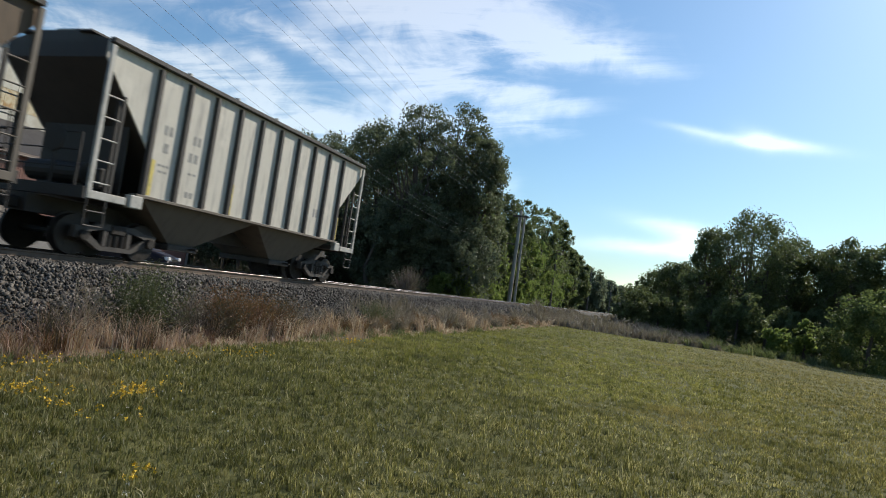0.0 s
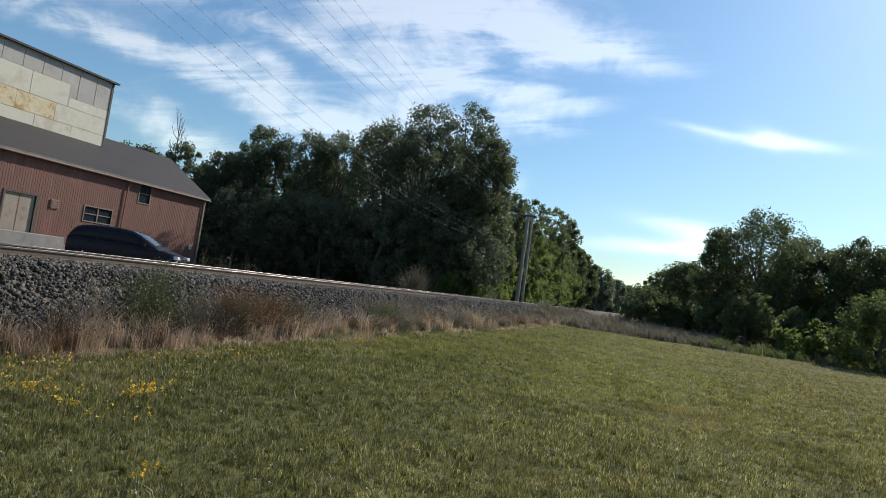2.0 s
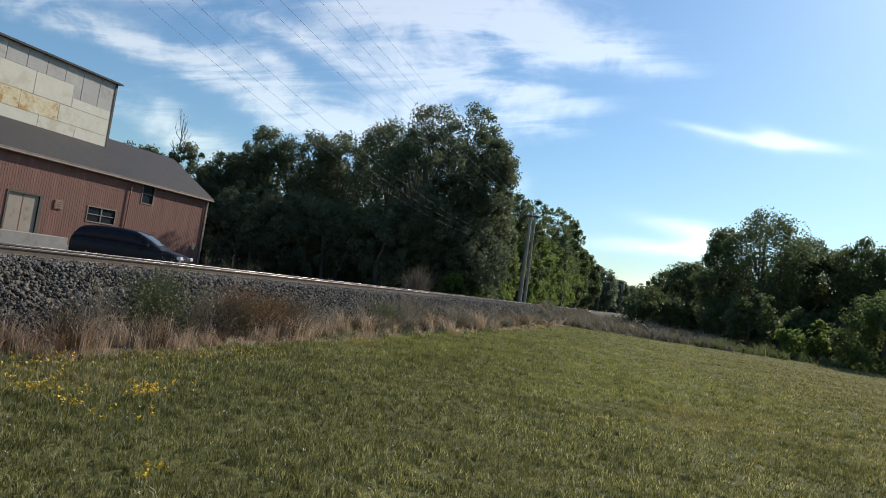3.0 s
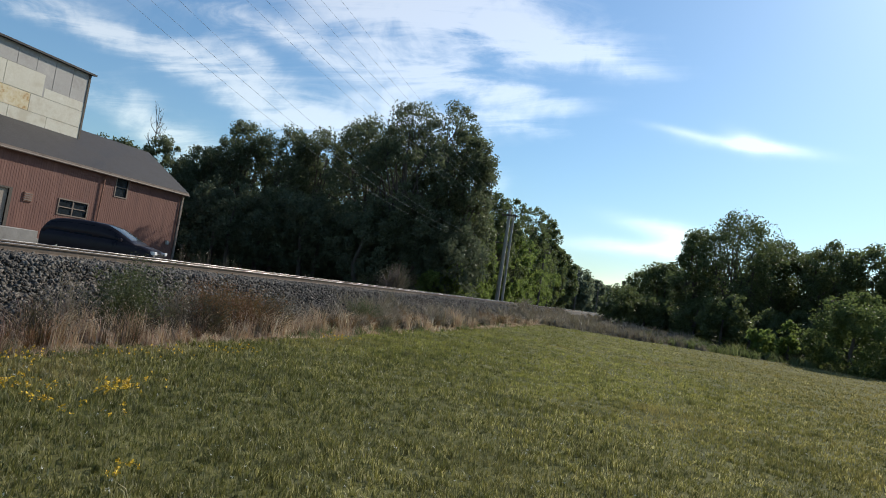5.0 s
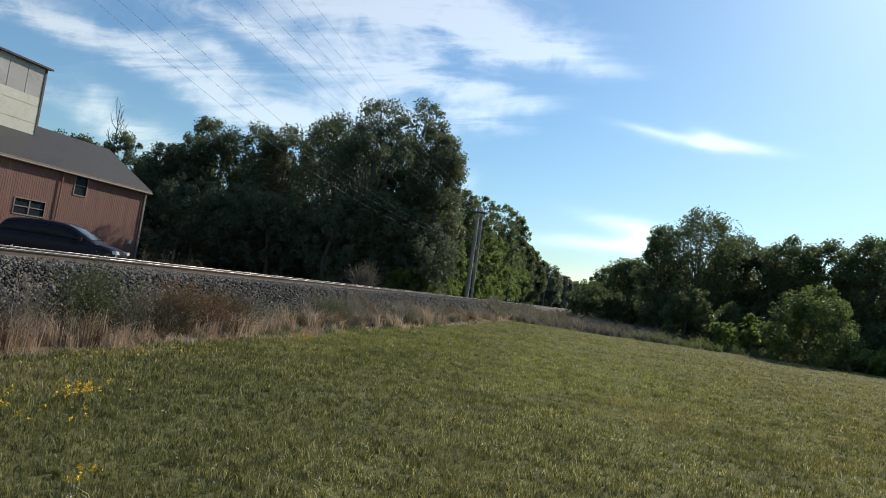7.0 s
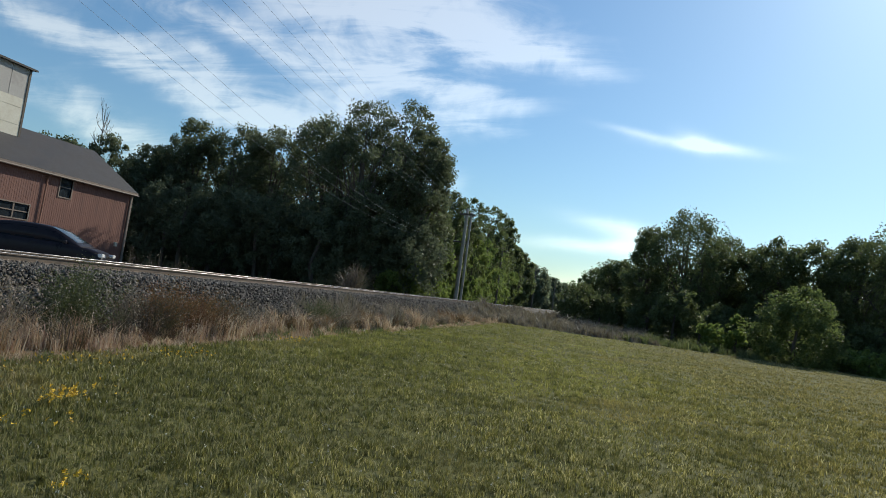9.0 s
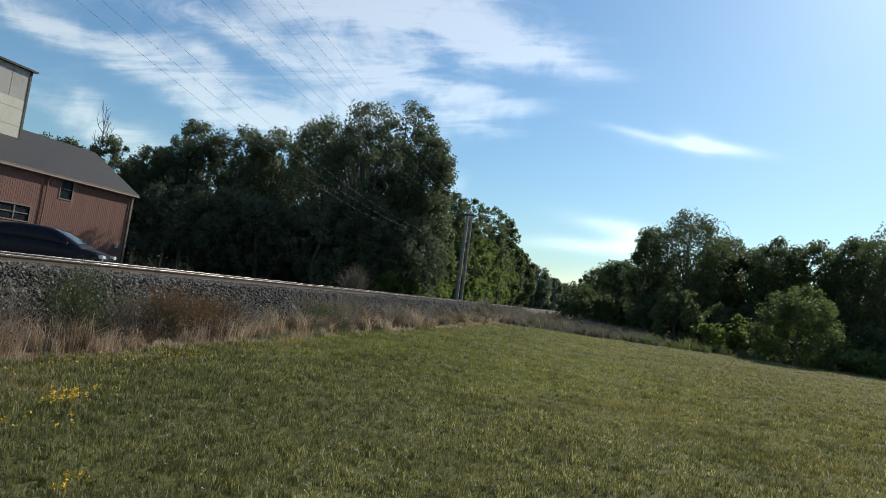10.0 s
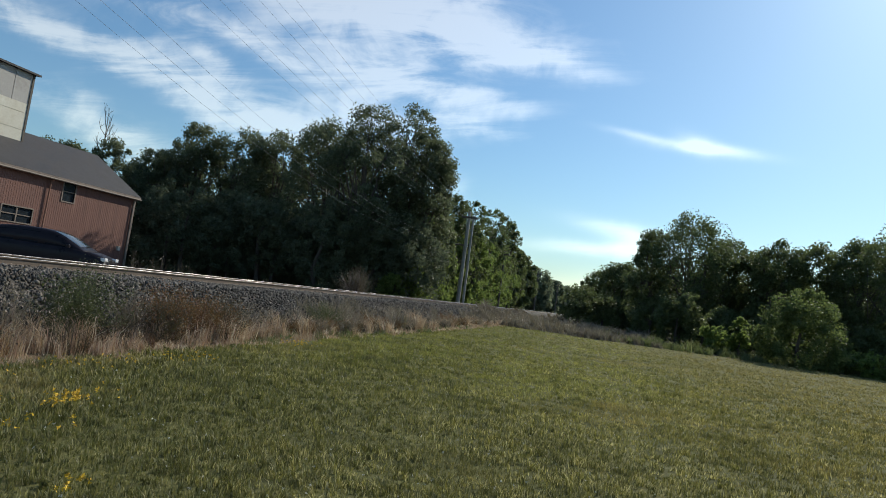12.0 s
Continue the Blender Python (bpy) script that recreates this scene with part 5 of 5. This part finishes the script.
        part("coupler", boxed(-0.14, 0.14, e * 5.6, e * 6.18, 0.78, 1.02, bevel=0.04), TRUCK_STEEL, car)
        part("brake_cylinder", tube(bmesh.new(), [(0.55, e * 4.3, 1.5), (0.55, e * 4.9, 1.5)], 0.16, sides=12), UNDER_DARK, car)
        if e < 0:
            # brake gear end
            # near-black plate closes the view through the open end
            part("shear_plate", boxed(-1.25, 1.25, -4.5, -4.47, 1.3, 2.85), END_DARK, car, "near-black upright plate")
            part("brake_reservoir", tube(bmesh.new(), [(-0.9, -4.85, 1.72), (0.75, -4.85, 1.72)], 0.23, sides=16), END_DARK, car, "near-black air reservoir")
            part("brake_valve", boxed(0.9, 1.25, -5.0, -4.7, 1.42, 1.85, bevel=0.04), UNDER_DARK, car)
            part("hand_brake_wheel", tube(bmesh.new(), [(0.55, -5.56, 2.3), (0.55, -5.6, 2.3)], 0.28, sides=18), UNDER_DARK, car)
            part("brake_mast", tube(bmesh.new(), [(0.55, -5.53, 1.3), (0.55, -5.53, 2.5)], 0.03, sides=6), UNDER_DARK, car)
        make_truck(car, e * 4.15)
        for k in (-0.865, 0.865):
            make_wheelset(car, e * 4.15 + k)
    return car


GREY_CAR = make_hopper(HOPPER_PAINT, "dirty pale grey covered hopper car with ribbed sides")
TAN_CAR = make_hopper(TAN_PAINT, "dirty tan covered hopper car ahead of the grey one", BAY_BROWN)
SPEED, START_GREY, START_TAN = 19.25, 14.32, 1.88


# ---- small plants by the bank and flowers ----
def make_small_plants():
    olive, rust, dead, grey = "olive-green weedy shrub at the foot of the bank", "rust-brown dead shrub at the foot of the bank", "dark dead weeds at the foot of the bank", "grey dead weedy shrub at the foot of the bank"
    for x, y, h, r, mt, label, seed, stalks, leaves in (
            (-8.45, 8.55, 1.15, 0.55, WEED_OLIVE, olive, 401, 90, 2600), (-8.4, 8.0, 0.95, 0.4, WEED_OLIVE, olive, 407, 60, 1200),
            (-8.5, 7.3, 0.95, 0.5, WEED_GREY, grey, 402, 80, 500), (-8.3, 9.5, 0.95, 0.45, WEED_GREY, grey, 408, 70, 400),
            (-8.2, 10.4, 0.95, 0.65, WEED_RED, rust, 403, 200, 2600), (-8.1, 11.4, 0.85, 0.65, WEED_RED, rust, 404, 180, 2200),
            (-8.0, 10.0, 0.8, 0.6, TWIG, dead, 431, 220, 900), (-8.0, 11.9, 0.85, 0.65, TWIG, dead, 432, 240, 900),
            (-8.05, 9.0, 0.6, 0.5, TWIG, dead, 433, 100, 400), (-8.3, 12.9, 0.75, 0.5, WEED_GREY, grey, 434, 80, 500),
            (-8.0, 6.4, 0.55, 0.4, TWIG, dead, 435, 70, 200), (-8.4, 17.6, 0.8, 0.6, WEED_OLIVE, "dark low shrub at the foot of the bank", 405, 110, 1600),
            (-8.4, 19.2, 0.75, 0.6, WEED_GREY, grey, 406, 100, 700), (-8.3, 15.0, 0.6, 0.5, TWIG, dead, 436, 90, 300)):
        make_bush("bank_shrub", x, y, 0.0, h * 1.35, r * 1.1, stalks, mt, label, seed, leaf=0.019, leaves=leaves * 2)
    x, y = polar(-23.0, 42)
    make_bush("dead_shrub", x, y, 0.35, 2.9, 1.3, 420, TWIG_PALE, "leafless grey-brown shrub beyond the track", 410, leaf=0.03, leaves=900)
    for i, az in enumerate((-41.2, -40.3, -39.6, -38.3, -37.2, -41.8)):
        x = -15.2
        make_bush("dead_weed", x, x / math.tan(radians(az)), 0.35, 1.4 + 0.15 * (i % 3), 0.3, 16, TWIG, "dead weed stalks standing beyond the track", 420 + i, leaf=0.03, leaves=200, category="weed")


make_small_plants()


def make_flowers():
    rng = np.random.RandomState(61)
    spots = [(-4.97, 5.04, 0.16, 60), (-5.1, 5.25, 0.2, 24), (-5.66, 4.26, 0.22, 34), (-5.9, 4.5, 0.3, 26), (-5.0, 4.17, 0.12, 16), (-5.12, 4.63, 0.3, 16), (-4.45, 4.2, 0.25, 18), (-3.08, 3.29, 0.06, 14), (-6.8, 5.0, 0.3, 30), (-6.75, 5.5, 0.4, 30), (-6.6, 6.6, 0.5, 26), (-6.28, 8.34, 0.35, 26), (-6.16, 8.8, 0.3, 22), (-6.5, 7.5, 0.4, 16), (-6.53, 12.7, 0.4, 40), (-6.4, 12.2, 0.4, 20), (-5.2, 5.6, 0.25, 10)]
    for x, y, r, k in spots:
        top = tagged(new("flower_clump"), "small yellow wildflowers in the grass", "flowers", "yellow flowers in the lawn")
        top.location = (x, y, float(ground_height(x, y)))
        p = rng.normal(0, r * 0.6, (k, 2))
        k = k * 4 // 5
        p = p[:k]
        h = rng.uniform(0.08, 0.16, k)
        root = np.concatenate([p, np.zeros((k, 1))], 1)
        tip = np.concatenate([p + rng.normal(0, 0.015, (k, 2)), h[:, None]], 1)
        v, f = ribbons(root, tip, np.zeros((k, 3)), np.full(k, 0.002), rng)
        arrays("stem_tuft", v, f, GRASS, top)["kind"] = "stuff"
        pc = np.repeat(tip, 5, 0) + rng.normal(0, 0.008, (k * 5, 3))
        v, f = leaf_quads(pc, 0.013, rng)
        arrays("blossom", v, f, PETAL_YELLOW, top)["kind"] = "stuff"
    # white clover heads all over the near lawn
    k = 520
    az, d = rng.uniform(-56, 20, k), rng.uniform(3.6, 15, k)
    c = np.stack([d * np.sin(np.radians(az)), d * np.cos(np.radians(az)), rng.uniform(0.05, 0.1, k)], -1)
    c = c[c[:, 0] > -7.0]
    pc = np.repeat(c, 7, 0) + rng.normal(0, 0.005, (len(c) * 7, 3))
    v, f = leaf_quads(pc, 0.0065, rng)
    tagged(arrays("clover_heads", v, f, PETAL_WHITE), "scattered white clover heads in the lawn", "flowers", kind="stuff")


make_flowers()


# ---- what moves ----
def motions():
    end = 12.0
    for car, y0 in ((GREY_CAR, START_GREY), (TAN_CAR, START_TAN)):
        walk(car, [(k / FPS, pose(TRACK, y0 - SPEED * k / FPS, RAIL_TOP)) for k in range(int(end * FPS) + 1)])
    for w in WHEELSETS:
        y, z = w.location.y, w.location.z
        rows = []
        for k in range(int(end * FPS) + 1):
            t = k / FPS
            rows.append((t, Matrix.Translation((0, y, z)) @ Matrix.Rotation(SPEED * t / 0.43, 4, "X")))
        walk(w, rows)


motions()
